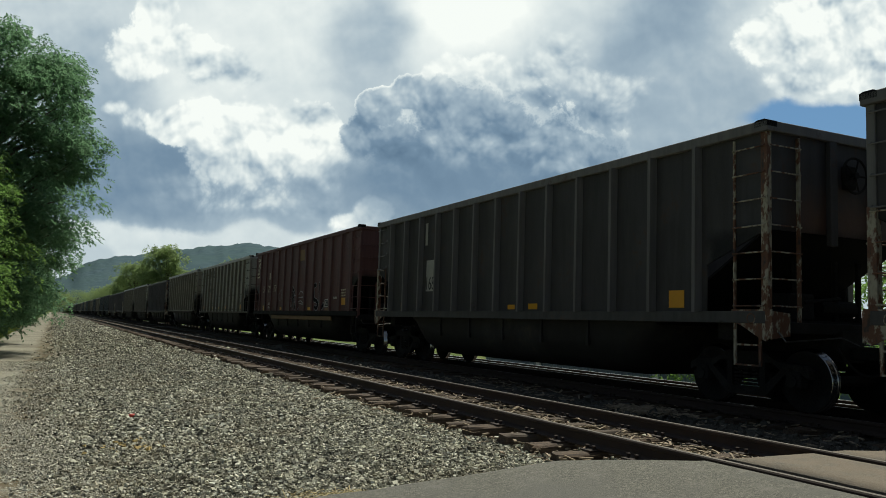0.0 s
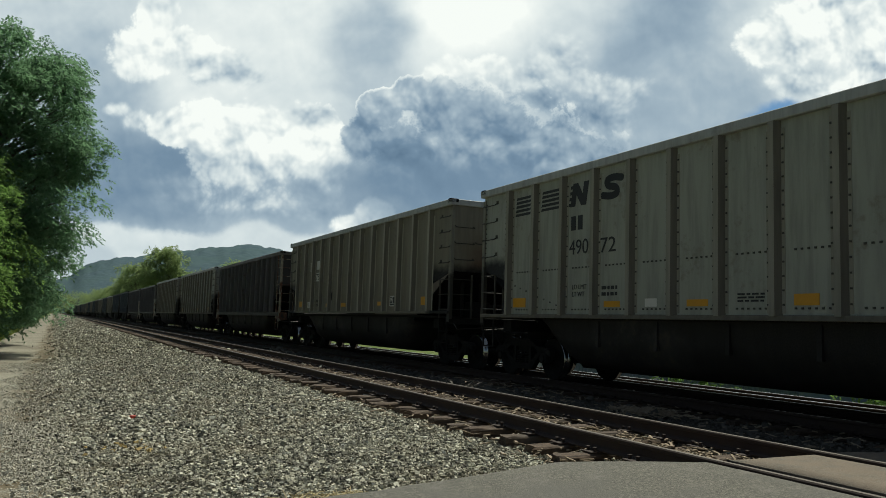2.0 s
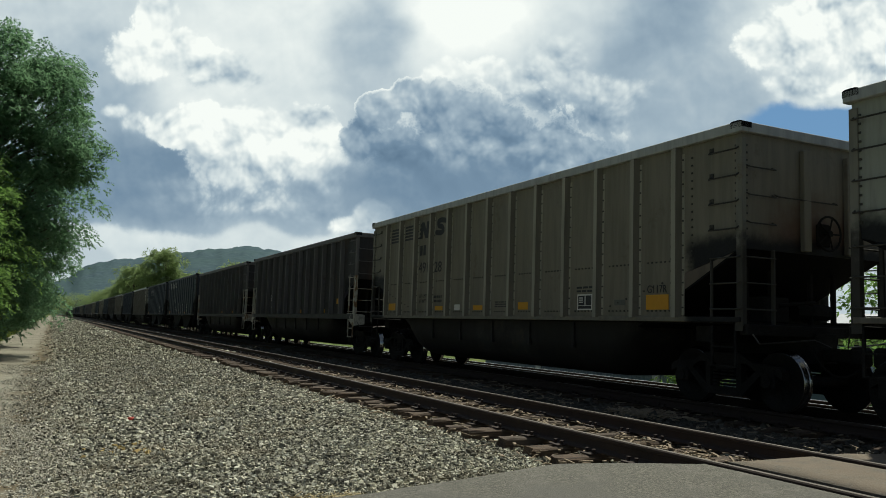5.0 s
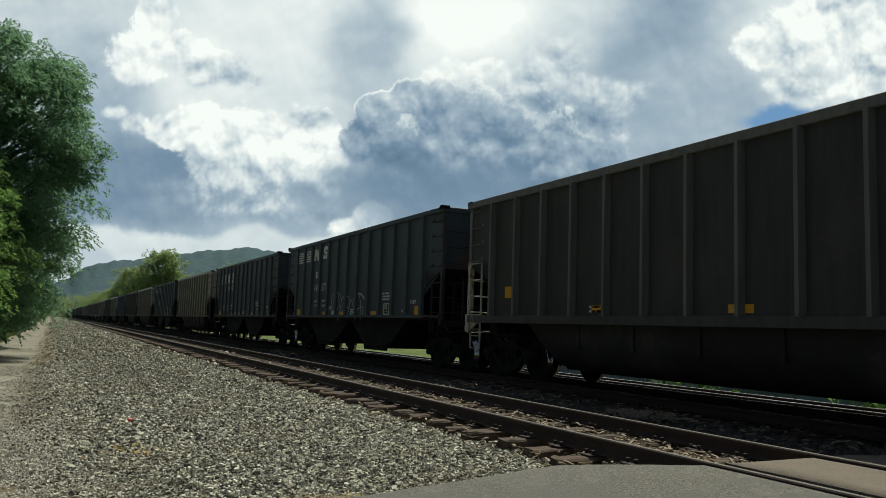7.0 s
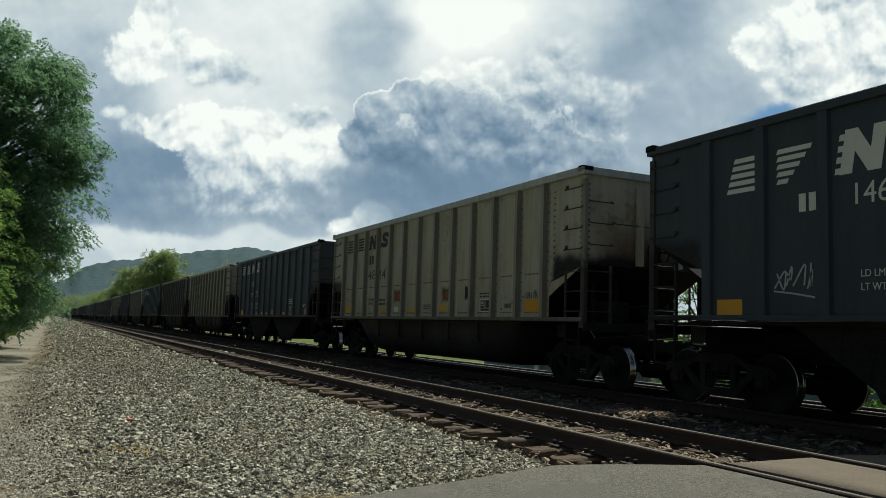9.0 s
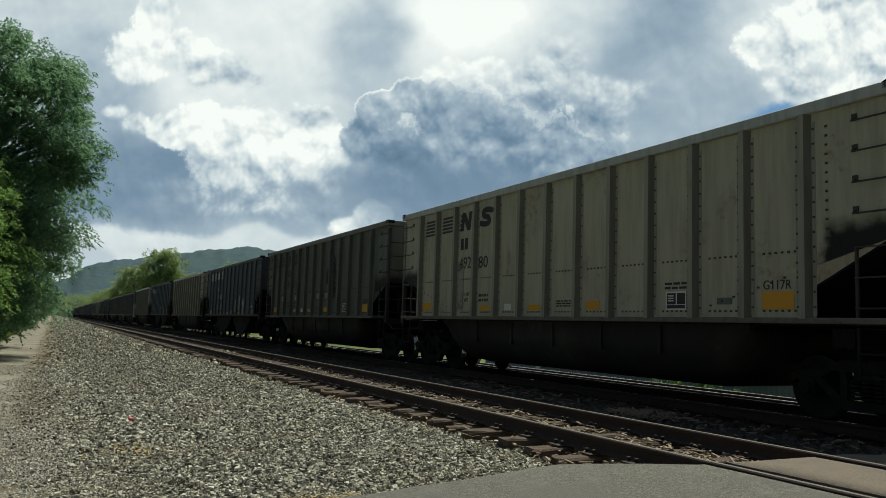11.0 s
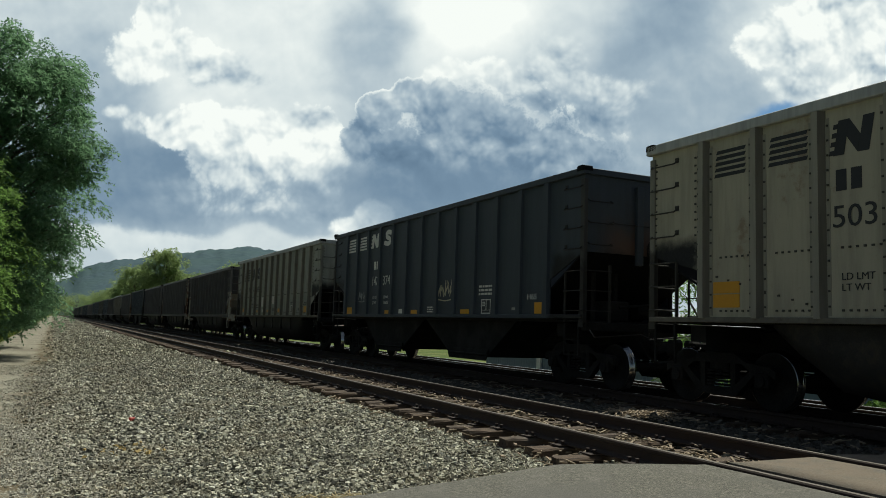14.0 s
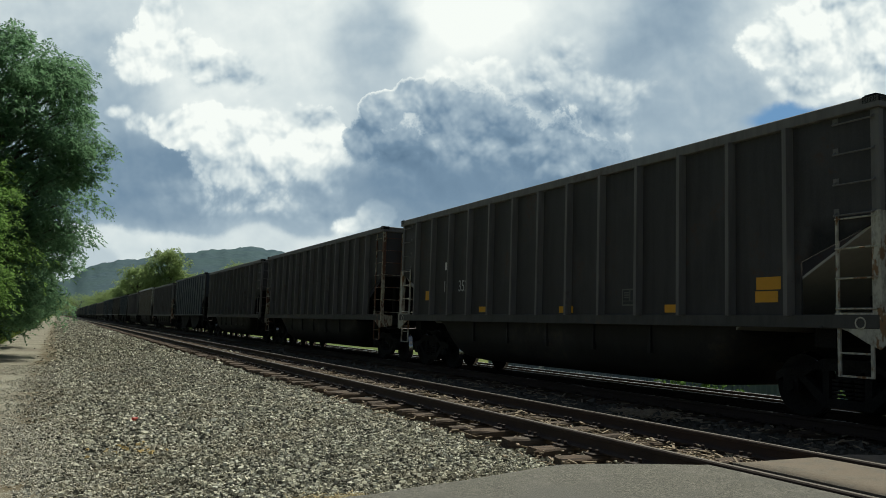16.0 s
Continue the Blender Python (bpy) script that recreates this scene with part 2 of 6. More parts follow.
paint("dark_post", (0.050, 0.048, 0.046), (0.07, 0.04, 0.03), 0.6, 0.5, foot=True)
# Paler than the body: light caught by the thin ribs is put into colour.
paint("pale_rib", (0.150, 0.144, 0.138), (0.07, 0.04, 0.03), 0.55, 0.5)
# Darker grey and tan: on rib flanks they put the shade into colour.
paint("grey_dark", (0.165, 0.15, 0.12), (0.11, 0.07, 0.04), 0.65, 0.6)
paint("tan_dark", (0.16, 0.145, 0.112), (0.09, 0.06, 0.04), 0.65, 0.5)
# Paler than the panels: light on the rib fronts is put into colour.
paint("tan_rib", (0.36, 0.34, 0.275), (0.14, 0.10, 0.06), 0.6, 0.4)
# Paler and bluer than the sides: reflected sky is put into the colour.
paint("chord_grey", (0.42, 0.43, 0.42), (0.17, 0.14, 0.10), 0.45, 0.3, gloss=0.5)
paint("grey_rib", (0.31, 0.295, 0.245), (0.14, 0.09, 0.05), 0.6, 0.5, soot=0.5)
paint("drab_face", (0.115, 0.117, 0.102), (0.07, 0.06, 0.045), 0.6, 0.5)
paint("drab_chord", (0.19, 0.185, 0.17), (0.10, 0.07, 0.05), 0.55, 0.4)
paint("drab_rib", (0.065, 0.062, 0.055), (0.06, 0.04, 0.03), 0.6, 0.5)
# Grime on steel, taken near-black: the shade under the cars is in it too.
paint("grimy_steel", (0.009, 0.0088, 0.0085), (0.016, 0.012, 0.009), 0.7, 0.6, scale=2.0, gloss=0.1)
paint("sill_paint", (0.060, 0.059, 0.057), (0.10, 0.06, 0.035), 0.55, 0.7, scale=1.5)
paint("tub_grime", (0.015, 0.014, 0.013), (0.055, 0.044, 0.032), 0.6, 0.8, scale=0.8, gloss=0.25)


def flaking(name, coat, rust, bare, cover):
    """Old light paint that flakes to rust and to dark bare steel."""
    m, g, b = material(name)
    o = coords(g)
    ob = g.n.new("ShaderNodeObjectInfo")
    sh = g.vec("ADD", g.vec("MULTIPLY", o, (1.0, 1.0, 0.45)), g.vec("SCALE", ob.outputs["Location"], scale=0.61))
    big, small, grain = g.noise(sh, 4.5, 4, 0.6), g.noise(sh, 16.0, 5, 0.65), g.noise(o, 60.0, 4, 0.7)
    n = g.math("ADD", g.math("MULTIPLY", big, 0.65), g.math("MULTIPLY", small, 0.35))
    col = g.mix(g.smooth(small, 0.4, 0.65), coat, tuple(0.6 * x for x in coat))
    col = g.mix(g.smooth(n, cover, cover + 0.05), col, rust)
    col = g.mix(g.smooth(n, cover + 0.10, cover + 0.17), col, bare)
    g.put(b.inputs["Base Color"], col)
    g.put(b.inputs["Roughness"], g.smooth(grain, 0.2, 0.8, 0.5, 0.85))
    g.put(b.inputs["Normal"], g.bump(g.math("SUBTRACT", grain, g.smooth(n, cover, cover + 0.05)), 0.4, 0.006))


flaking("rusty_post", (0.36, 0.33, 0.25), (0.115, 0.05, 0.026), (0.035, 0.026, 0.022), 0.46)
flaking("pale_post", (0.47, 0.45, 0.38), (0.20, 0.11, 0.05), (0.06, 0.05, 0.04), 0.52)
plain("flat_black", (0.010, 0.010, 0.011), 0.85, 0, 0.4)
MATS["flat_black"].node_tree.nodes["Principled BSDF"].inputs["Specular IOR Level"].default_value = 0.12
plain("tread_steel", (0.34, 0.34, 0.34), 0.17, 1.0, 0.15, 20, 0.05)
plain("rail_shine", (0.13, 0.115, 0.10), 0.5, 0.7, 0.4, 5, 0.1)
# Brighter head for the spare rails: sunshine on them is put into the colour.
plain("rail_bright", (0.50, 0.50, 0.49), 0.30, 0.9, 0.2, 5, 0.05)
plain("rail_rust", (0.036, 0.022, 0.016), 0.85, 0, 0.5, 8, 0.5)
plain("white_mark", (0.66, 0.65, 0.60), 0.6, 0, 0.15, 9)
plain("cream_mark", (0.52, 0.47, 0.33), 0.6, 0, 0.2, 9)
plain("black_mark", (0.022, 0.023, 0.026), 0.6, 0, 0.2, 9)
plain("yellow_mark", (0.62, 0.30, 0.012), 0.4, 0, 0.15, 14)
plain("grey_plate", (0.34, 0.33, 0.30), 0.6, 0, 0.25, 6)
plain("spray_paint", (0.42, 0.42, 0.42), 0.7, 0, 0.3, 10)
plain("plank_wood", (0.24, 0.15, 0.07), 0.8, 0, 0.4, 4)
plain("debris_wood", (0.32, 0.25, 0.17), 0.9, 0, 0.7, 8)
plain("worn_steel", (0.09, 0.085, 0.08), 0.4, 0.9, 0.3, 9, 0.1)
plain("straw", (0.50, 0.40, 0.20), 0.8, 0, 0.3, 20)
plain("red_scrap", (0.55, 0.05, 0.03), 0.5, 0, 0.1, 8)


def faded(name, base, inner, outer, rag, stretch):
    """Thin worn patch whose edge breaks up and lets the paint below show."""
    m, g, b = material(name)
    s = g.n.new("ShaderNodeSeparateXYZ")
    g.put(s.inputs[0], coords(g, "Generated"))
    o = g.vec("MULTIPLY", coords(g), stretch)
    u, v = (g.math("ABSOLUTE", g.math("SUBTRACT", g.math("MULTIPLY", s.outputs[k], 2.0), 1.0)) for k in (1, 2))
    n = g.noise(o, 4.0, 6, 0.65)
    e = g.math("ADD", g.math("MAXIMUM", u, v), g.math("MULTIPLY", g.math("SUBTRACT", n, 0.5), rag))
    b.inputs["Base Color"].default_value = (*base, 1)
    b.inputs["Roughness"].default_value = 0.8
    clear = g.n.new("ShaderNodeBsdfTransparent")
    mx = g.n.new("ShaderNodeMixShader")
    g.put(mx.inputs[0], g.smooth(e, outer, inner))
    g.l.new(clear.outputs[0], mx.inputs[1]), g.l.new(b.outputs[0], mx.inputs[2])
    g.l.new(mx.outputs[0], m.node_tree.nodes["Material Output"].inputs[0])


faded("chalk_patch", (0.30, 0.285, 0.235), 0.15, 1.0, 0.7, (1, 1, 1))
faded("grey_patch", (0.30, 0.29, 0.26), 0.50, 1.05, 0.9, (1, 1, 1))
faded("rust_patch", (0.20, 0.085, 0.035), 0.2, 0.95, 1.0, (1, 1, 0.5))
faded("tar_streak", (0.014, 0.014, 0.015), 0.40, 0.52, 1.5, (1, 2.6, 0.9))
plain("building_white", (0.70, 0.72, 0.72), 0.7, 0, 0.1, 0.6)
plain("roof_sheet", (0.30, 0.31, 0.33), 0.5, 0.3, 0.2, 0.8)
plain("wall_blue", (0.17, 0.225, 0.28), 0.6, 0.0, 0.15, 1.0)


def make_ground_material():
    m, g, b = material("ground")
    o = coords(g)
    s = g.n.new("ShaderNodeSeparateXYZ")
    g.put(s.inputs[0], o)
    edge = g.math("ADD", s.outputs[0], g.math("MULTIPLY", g.math("SUBTRACT", g.noise(o, 0.7, 5, 0.6), 0.5), 1.1))
    cell = g.n.new("ShaderNodeTexVoronoi")
    g.put(cell.inputs["Vector"], o)
    cell.inputs["Scale"].default_value = 22.0
    tone = g.n.new("ShaderNodeSeparateColor")
    g.put(tone.inputs[0], cell.outputs["Color"])
    speck = g.noise(o, 55.0, 5, 0.7)
    broad = g.noise(o, 0.5, 5, 0.6)
    stones = g.ramp(tone.outputs[0], [(0.0, (0.06, 0.056, 0.043)), (0.5, (0.20, 0.19, 0.14)), (0.85, (0.38, 0.36, 0.265)), (1.0, (0.60, 0.57, 0.43))])
    # gaps between the stones darkened: shade in the crevices, put into colour
    stones = g.mix(g.math("MULTIPLY", g.smooth(cell.outputs["Distance"], 0.3, 0.8), 0.7), stones, (0.05, 0.045, 0.038))
    lane = g.mix(g.smooth(speck, 0.3, 0.7), (0.185, 0.172, 0.132), (0.39, 0.365, 0.285))
    yard = g.mix(g.smooth(speck, 0.3, 0.7), (0.17, 0.155, 0.115), (0.30, 0.275, 0.205))
    lane = g.mix(g.smooth(broad, 0.4, 0.65), lane, (0.225, 0.20, 0.155))
    grass = g.mix(g.noise(o, 9.0, 6, 0.7), (0.045, 0.075, 0.018), (0.15, 0.20, 0.05))
    grass = g.mix(g.smooth(broad, 0.45, 0.7), grass, (0.22, 0.23, 0.08))
    # darker bed beside and under the train: its shade put into the colour
    shaded_bed = g.mix(speck, (0.034, 0.029, 0.024), (0.085, 0.073, 0.06))
    col = g.mix(g.smooth(edge, -2.75, -2.45), grass, lane)
    rim = g.math("MULTIPLY", g.smooth(edge, -0.75, -0.35), g.smooth(edge, 0.35, 0.0))
    col = g.mix(g.math("MULTIPLY", rim, g.smooth(g.noise(o, 2.0, 5, 0.7), 0.3, 0.6)), col, (0.135, 0.105, 0.062))
    col = g.mix(g.smooth(edge, 0.0, 1.0), col, stones)
    col = g.mix(g.smooth(edge, 7.2, 8.0), col, g.mix(0.8, stones, shaded_bed))
    col = g.mix(g.smooth(edge, 14.4, 15.4), col, yard)
    col = g.mix(g.smooth(edge, 18.0, 20.5), col, grass)
    g.put(b.inputs["Base Color"], col)
    b.inputs["Roughness"].default_value = 0.95
    b.inputs["Specular IOR Level"].default_value = 0.15
    inv = g.math("SUBTRACT", 1.0, cell.outputs["Distance"])
    rocky = g.math("MULTIPLY", inv, g.smooth(edge, -0.2, 0.8))
    g.put(b.inputs["Normal"], g.bump(g.math("ADD", rocky, g.math("MULTIPLY", speck, 0.35)), 0.8, 0.04))


make_ground_material()


def make_asphalt(name, dusty, tint):
    m, g, b = material(name)
    o = coords(g)
    speck, fine, broad = g.voronoi(o, 90.0), g.noise(o, 160.0, 4, 0.7), g.noise(o, 0.9, 6, 0.65)
    chip = g.n.new("ShaderNodeSeparateColor")
    g.put(chip.inputs[0], g.voronoi(o, 70.0, "Color"))
    col = g.mix(g.math("ADD", g.math("MULTIPLY", g.smooth(fine, 0.35, 0.7), 0.5), g.math("MULTIPLY", g.math("POWER", chip.outputs[0], 2.0), 0.5)), (0.040, 0.038, 0.031), (0.26, 0.245, 0.195))
    col = g.mix(g.smooth(broad, 0.45, 0.7), col, (0.118, 0.112, 0.096))
    dust = g.math("MULTIPLY", g.smooth(g.noise(o, 3.5, 6, 0.7), 0.75 - 0.6 * dusty, 0.95 - 0.4 * dusty), 0.35 + 0.5 * dusty)
    col = g.mix(dust, col, tint)
    g.put(b.inputs["Base Color"], col)
    b.inputs["Roughness"].default_value = 0.9
    g.put(b.inputs["Normal"], g.bump(g.math("ADD", speck, fine), 0.5, 0.008))


make_asphalt("asphalt", 0.42, (0.22, 0.20, 0.175))
make_asphalt("dusty_asphalt", 0.9, (0.20, 0.155, 0.11))


def make_stone():
    m, g, b = material("crushed_stone")
    geo = g.n.new("ShaderNodeNewGeometry")
    o = coords(g)
    r = geo.outputs["Random Per Island"]
    col = g.ramp(r, [(0.0, (0.05, 0.048, 0.038)), (0.38, (0.15, 0.143, 0.108)), (0.62, (0.44, 0.42, 0.31)), (0.82, (0.72, 0.69, 0.53)), (1.0, (0.85, 0.83, 0.70))])
    tint = g.noise(o, 1.1, 4, 0.6)
    col = g.mix(g.math("MULTIPLY", g.smooth(tint, 0.45, 0.72), 0.45), col, (0.25, 0.20, 0.12))
    col = g.mix(g.math("MULTIPLY", g.noise(o, 70.0, 4, 0.7), 0.35), col, (0.14, 0.135, 0.10))
    g.put(b.inputs["Base Color"], col)
    b.inputs["Roughness"].default_value = 0.9
    g.put(b.inputs["Normal"], g.bump(g.noise(o, 90.0, 4, 0.7), 0.5, 0.006))


make_stone()
plain("pale_gravel", (0.44, 0.415, 0.335), 0.9, 0, 0.6, 60)
# Stone darkened to carry the train's shade.
plain("shaded_stone", (0.105, 0.094, 0.076), 0.85, 0, 0.5, 14)
plain("ochre_stone", (0.42, 0.31, 0.12), 0.9, 0, 0.3, 30)


def make_tie_wood():
    m, g, b = material("tie_wood")
    o = coords(g)
    ob = g.n.new("ShaderNodeObjectInfo")
    sh = g.vec("ADD", o, g.vec("SCALE", ob.outputs["Location"], scale=1.7))
    grain = g.noise(g.vec("MULTIPLY", sh, (1.2, 22.0, 22.0)), 2.2, 6, 0.65)
    wear = g.noise(sh, 2.6, 5, 0.6)
    col = g.mix(g.smooth(grain, 0.3, 0.7), (0.034, 0.022, 0.014), (0.150, 0.100, 0.064))
    col = g.mix(g.math("MULTIPLY", g.smooth(wear, 0.5, 0.75), 0.6), col, (0.15, 0.125, 0.098))
    col = g.mix(g.math("MULTIPLY", ob.outputs["Random"], 0.4), col, (0.06, 0.045, 0.035))
    g.put(b.inputs["Base Color"], col)
    b.inputs["Roughness"].default_value = 0.9
    g.put(b.inputs["Normal"], g.bump(grain, 0.7, 0.02))


make_tie_wood()


def leaf_material(name, dark, light, through=0.35):
    m, g, b = material(name)
    geo = g.n.new("ShaderNodeNewGeometry")
    o = coords(g)
    tone = g.math("ADD", g.math("MULTIPLY", geo.outputs["Random Per Island"], 0.45), g.math("MULTIPLY", g.noise(o, 0.45, 4, 0.6), 0.6))
    col = g.mix(tone, dark, light)
    g.put(b.inputs["Base Color"], col)
    b.inputs["Roughness"].default_value = 0.8
    b.inputs["Specular IOR Level"].default_value = 0.2
    t = g.n.new("ShaderNodeBsdfTranslucent")
    g.put(t.inputs[0], g.mix(0.5, col, tuple(min(1.0, x * 1.7) for x in light)))
    mx = g.n.new("ShaderNodeMixShader")
    mx.inputs[0].default_value = through
    g.l.new(b.outputs[0], mx.inputs[1]), g.l.new(t.outputs[0], mx.inputs[2])
    g.l.new(mx.outputs[0], m.node_tree.nodes["Material Output"].inputs[0])


leaf_material("leaf_green", (0.068, 0.135, 0.075), (0.160, 0.270, 0.145), 0.62)
# Darker leaf: the deep shade in the roadside crowns is put into its colour.
leaf_material("leaf_shaded", (0.040, 0.088, 0.045), (0.105, 0.185, 0.088), 0.36)
leaf_material("leaf_bright", (0.07, 0.14, 0.035), (0.17, 0.28, 0.075), 0.5)
leaf_material("leaf_far", (0.125, 0.175, 0.075), (0.25, 0.32, 0.135), 0.6)
leaf_material("grass_blade", (0.07, 0.11, 0.02), (0.22, 0.27, 0.07), 0.4)
plain("bark", (0.085, 0.070, 0.055), 0.95, 0, 0.5, 6, 0.8)


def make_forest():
    m, g, b = material("hazed_forest")
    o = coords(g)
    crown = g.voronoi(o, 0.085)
    # Distance haze and the shade between crowns are put into these blue-greens.
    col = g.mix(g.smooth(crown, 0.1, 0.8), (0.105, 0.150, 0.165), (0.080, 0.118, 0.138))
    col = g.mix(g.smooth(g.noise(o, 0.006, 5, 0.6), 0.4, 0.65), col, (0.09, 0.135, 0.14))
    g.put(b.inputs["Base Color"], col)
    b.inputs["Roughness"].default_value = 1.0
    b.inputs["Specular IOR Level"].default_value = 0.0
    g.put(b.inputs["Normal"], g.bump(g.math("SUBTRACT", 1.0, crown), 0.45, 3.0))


make_forest()

# ---- building blocks ----


def mesh_of(name, bm, *mats):
    me = bpy.data.meshes.new(name)
    bm.to_mesh(me)
    bm.free()
    for k in mats:
        me.materials.append(MATS[k])
    return me


def part(name, me, parent, label="", m=None):
    ob = new(name, me)
    ob.parent = parent
    if m is not None:
        ob.matrix_basis = m
    if label:
        tagged(ob, label)
    return ob


def box(bm, x0, x1, y0, y1, z0, z1, mat=0, bevel=0.0):
    vs = [bm.verts.new((x, y, z)) for x in (x0, x1) for y in (y0, y1) for z in (z0, z1)]
    fs = [bm.faces.new([vs[i] for i in q]) for q in ((0, 1, 3, 2), (4, 6, 7, 5), (0, 4, 5, 1), (2, 3, 7, 6), (0, 2, 6, 4), (1, 5, 7, 3))]
    for f in fs:
        f.material_index = mat
    if bevel:
        es = list({e for f in fs for e in f.edges})
        bmesh.ops.bevel(bm, geom=es, offset=bevel, segments=1, affect="EDGES")


def prism(bm, pts, a, b, axis="x", mat=0):
    """A polygon swept from a to b. pts: (y, z) for axis x, (x, z) for axis y."""
    def at(p, s):
        return (s, p[0], p[1]) if axis == "x" else (p[0], s, p[1])
    lo, hi = [bm.verts.new(at(p, a)) for p in pts], [bm.verts.new(at(p, b)) for p in pts]
    fs = [bm.faces.new(lo), bm.faces.new(hi[::-1])]
    for i in range(len(pts)):
        j = (i + 1) % len(pts)
        fs.append(bm.faces.new((lo[j], lo[i], hi[i], hi[j])))
    for f in fs:
        f.material_index = mat
    bmesh.ops.recalc_face_normals(bm, faces=fs)


def rod(bm, a, b, r, sides=6, r2=None, mat=0):
    a, b = Vector(a), Vector(b)
    z = (b - a).normalized()
    x = z.orthogonal().normalized()
    y = z.cross(x)
    r2 = r if r2 is None else r2
    lo, hi = [], []
    for i in range(sides):
        t = 2 * math.pi * i / sides
        w = x * math.cos(t) + y * math.sin(t)
        lo.append(bm.verts.new(a + w * r)), hi.append(bm.verts.new(b + w * r2))
    fs = [bm.faces.new(lo[::-1]), bm.faces.new(hi)]
    for i in range(sides):
        j = (i + 1) % sides
        fs.append(bm.faces.new((lo[i], lo[j], hi[j], hi[i])))
    for f in fs:
        f.material_index = mat


def lathe_x(bm, prof, cx=0.0, sides=24, mats=None):
    """Rings about the x axis: prof is (x, r)."""
    rings = [[bm.verts.new((cx + x, r * math.cos(2 * math.pi * i / sides), r * math.sin(2 * math.pi * i / sides))) for i in range(sides)] for x, r in prof]
    for k in range(len(prof) - 1):
        for i in range(sides):
            j = (i + 1) % sides
            f = bm.faces.new((rings[k][i], rings[k][j], rings[k + 1][j], rings[k + 1][i]))
            f.material_index = mats[k] if mats else 0
            f.smooth = True
    bm.faces.new(rings[0][::-1]), bm.faces.new(rings[-1])


def bm_new():
    return bmesh.new()


# ---- ground, road and tracks ----
T1, T2 = 6.16, 10.65       # centre lines of the two tracks
GAUGE = 0.7525             # half the distance of the rail heads


def ground_z(x, y):
    xs = (-400, -30, -6, -2.7, -2.4, -0.4, 0.3, 2.2, 3.9, 4.5, 5.1, 5.5, 14.0, 14.6, 17.0, 40, 400)
    zs = (-0.6, -0.6, -0.45, -0.52, -0.60, -0.60, -0.55, -0.41, -0.31, -0.305, -0.315, -0.265, -0.265, -0.33, -1.15, -1.2, -1.2)
    return np.interp(x, xs, zs)


def make_ground():
    xs = np.concatenate([[-3000, -800, -200, -60, -30, -15, -8, -5], np.arange(-3.6, 17.6, 0.3), [19, 22, 26, 32, 40, 60, 120, 300, 800, 3000]])
    ys = np.concatenate([[-800, -200, -60, -20, -8], np.arange(-4, 60, 0.5), np.arange(60, 200, 4), [220, 260, 320, 400, 520, 700, 1000, 1400, 2000, 3000]])
    verts, faces = [], []
    for y in ys:
        for x in xs:
            z = float(ground_z(x, y))
            if -3 < x < 14 and y < 80:
                z += 0.035 * (noise.noise(Vector((x * 1.3, y * 0.9, 0))) + 0.5 * noise.noise(Vector((x * 3, y * 3, 4))))
            if y < 6.3:
                z -= 0.25 * min(1.0, (6.3 - y) / 0.5)
            verts.append((x, y, z))
    w = len(xs)
    for j in range(len(ys) - 1):
        for i in range(w - 1):
            a = j * w + i
            faces.append((a, a + 1, a + w + 1, a + w))
    me = bpy.data.meshes.new("ground")
    me.from_pydata(verts, [], faces)
    me.materials.append(MATS["ground"])
    for p in me.polygons:
        p.use_smooth = True
    tagged(new("ground", me), "crushed stone ballast, gravel lane and mown grass strip", "ground", kind="structure")


make_ground()


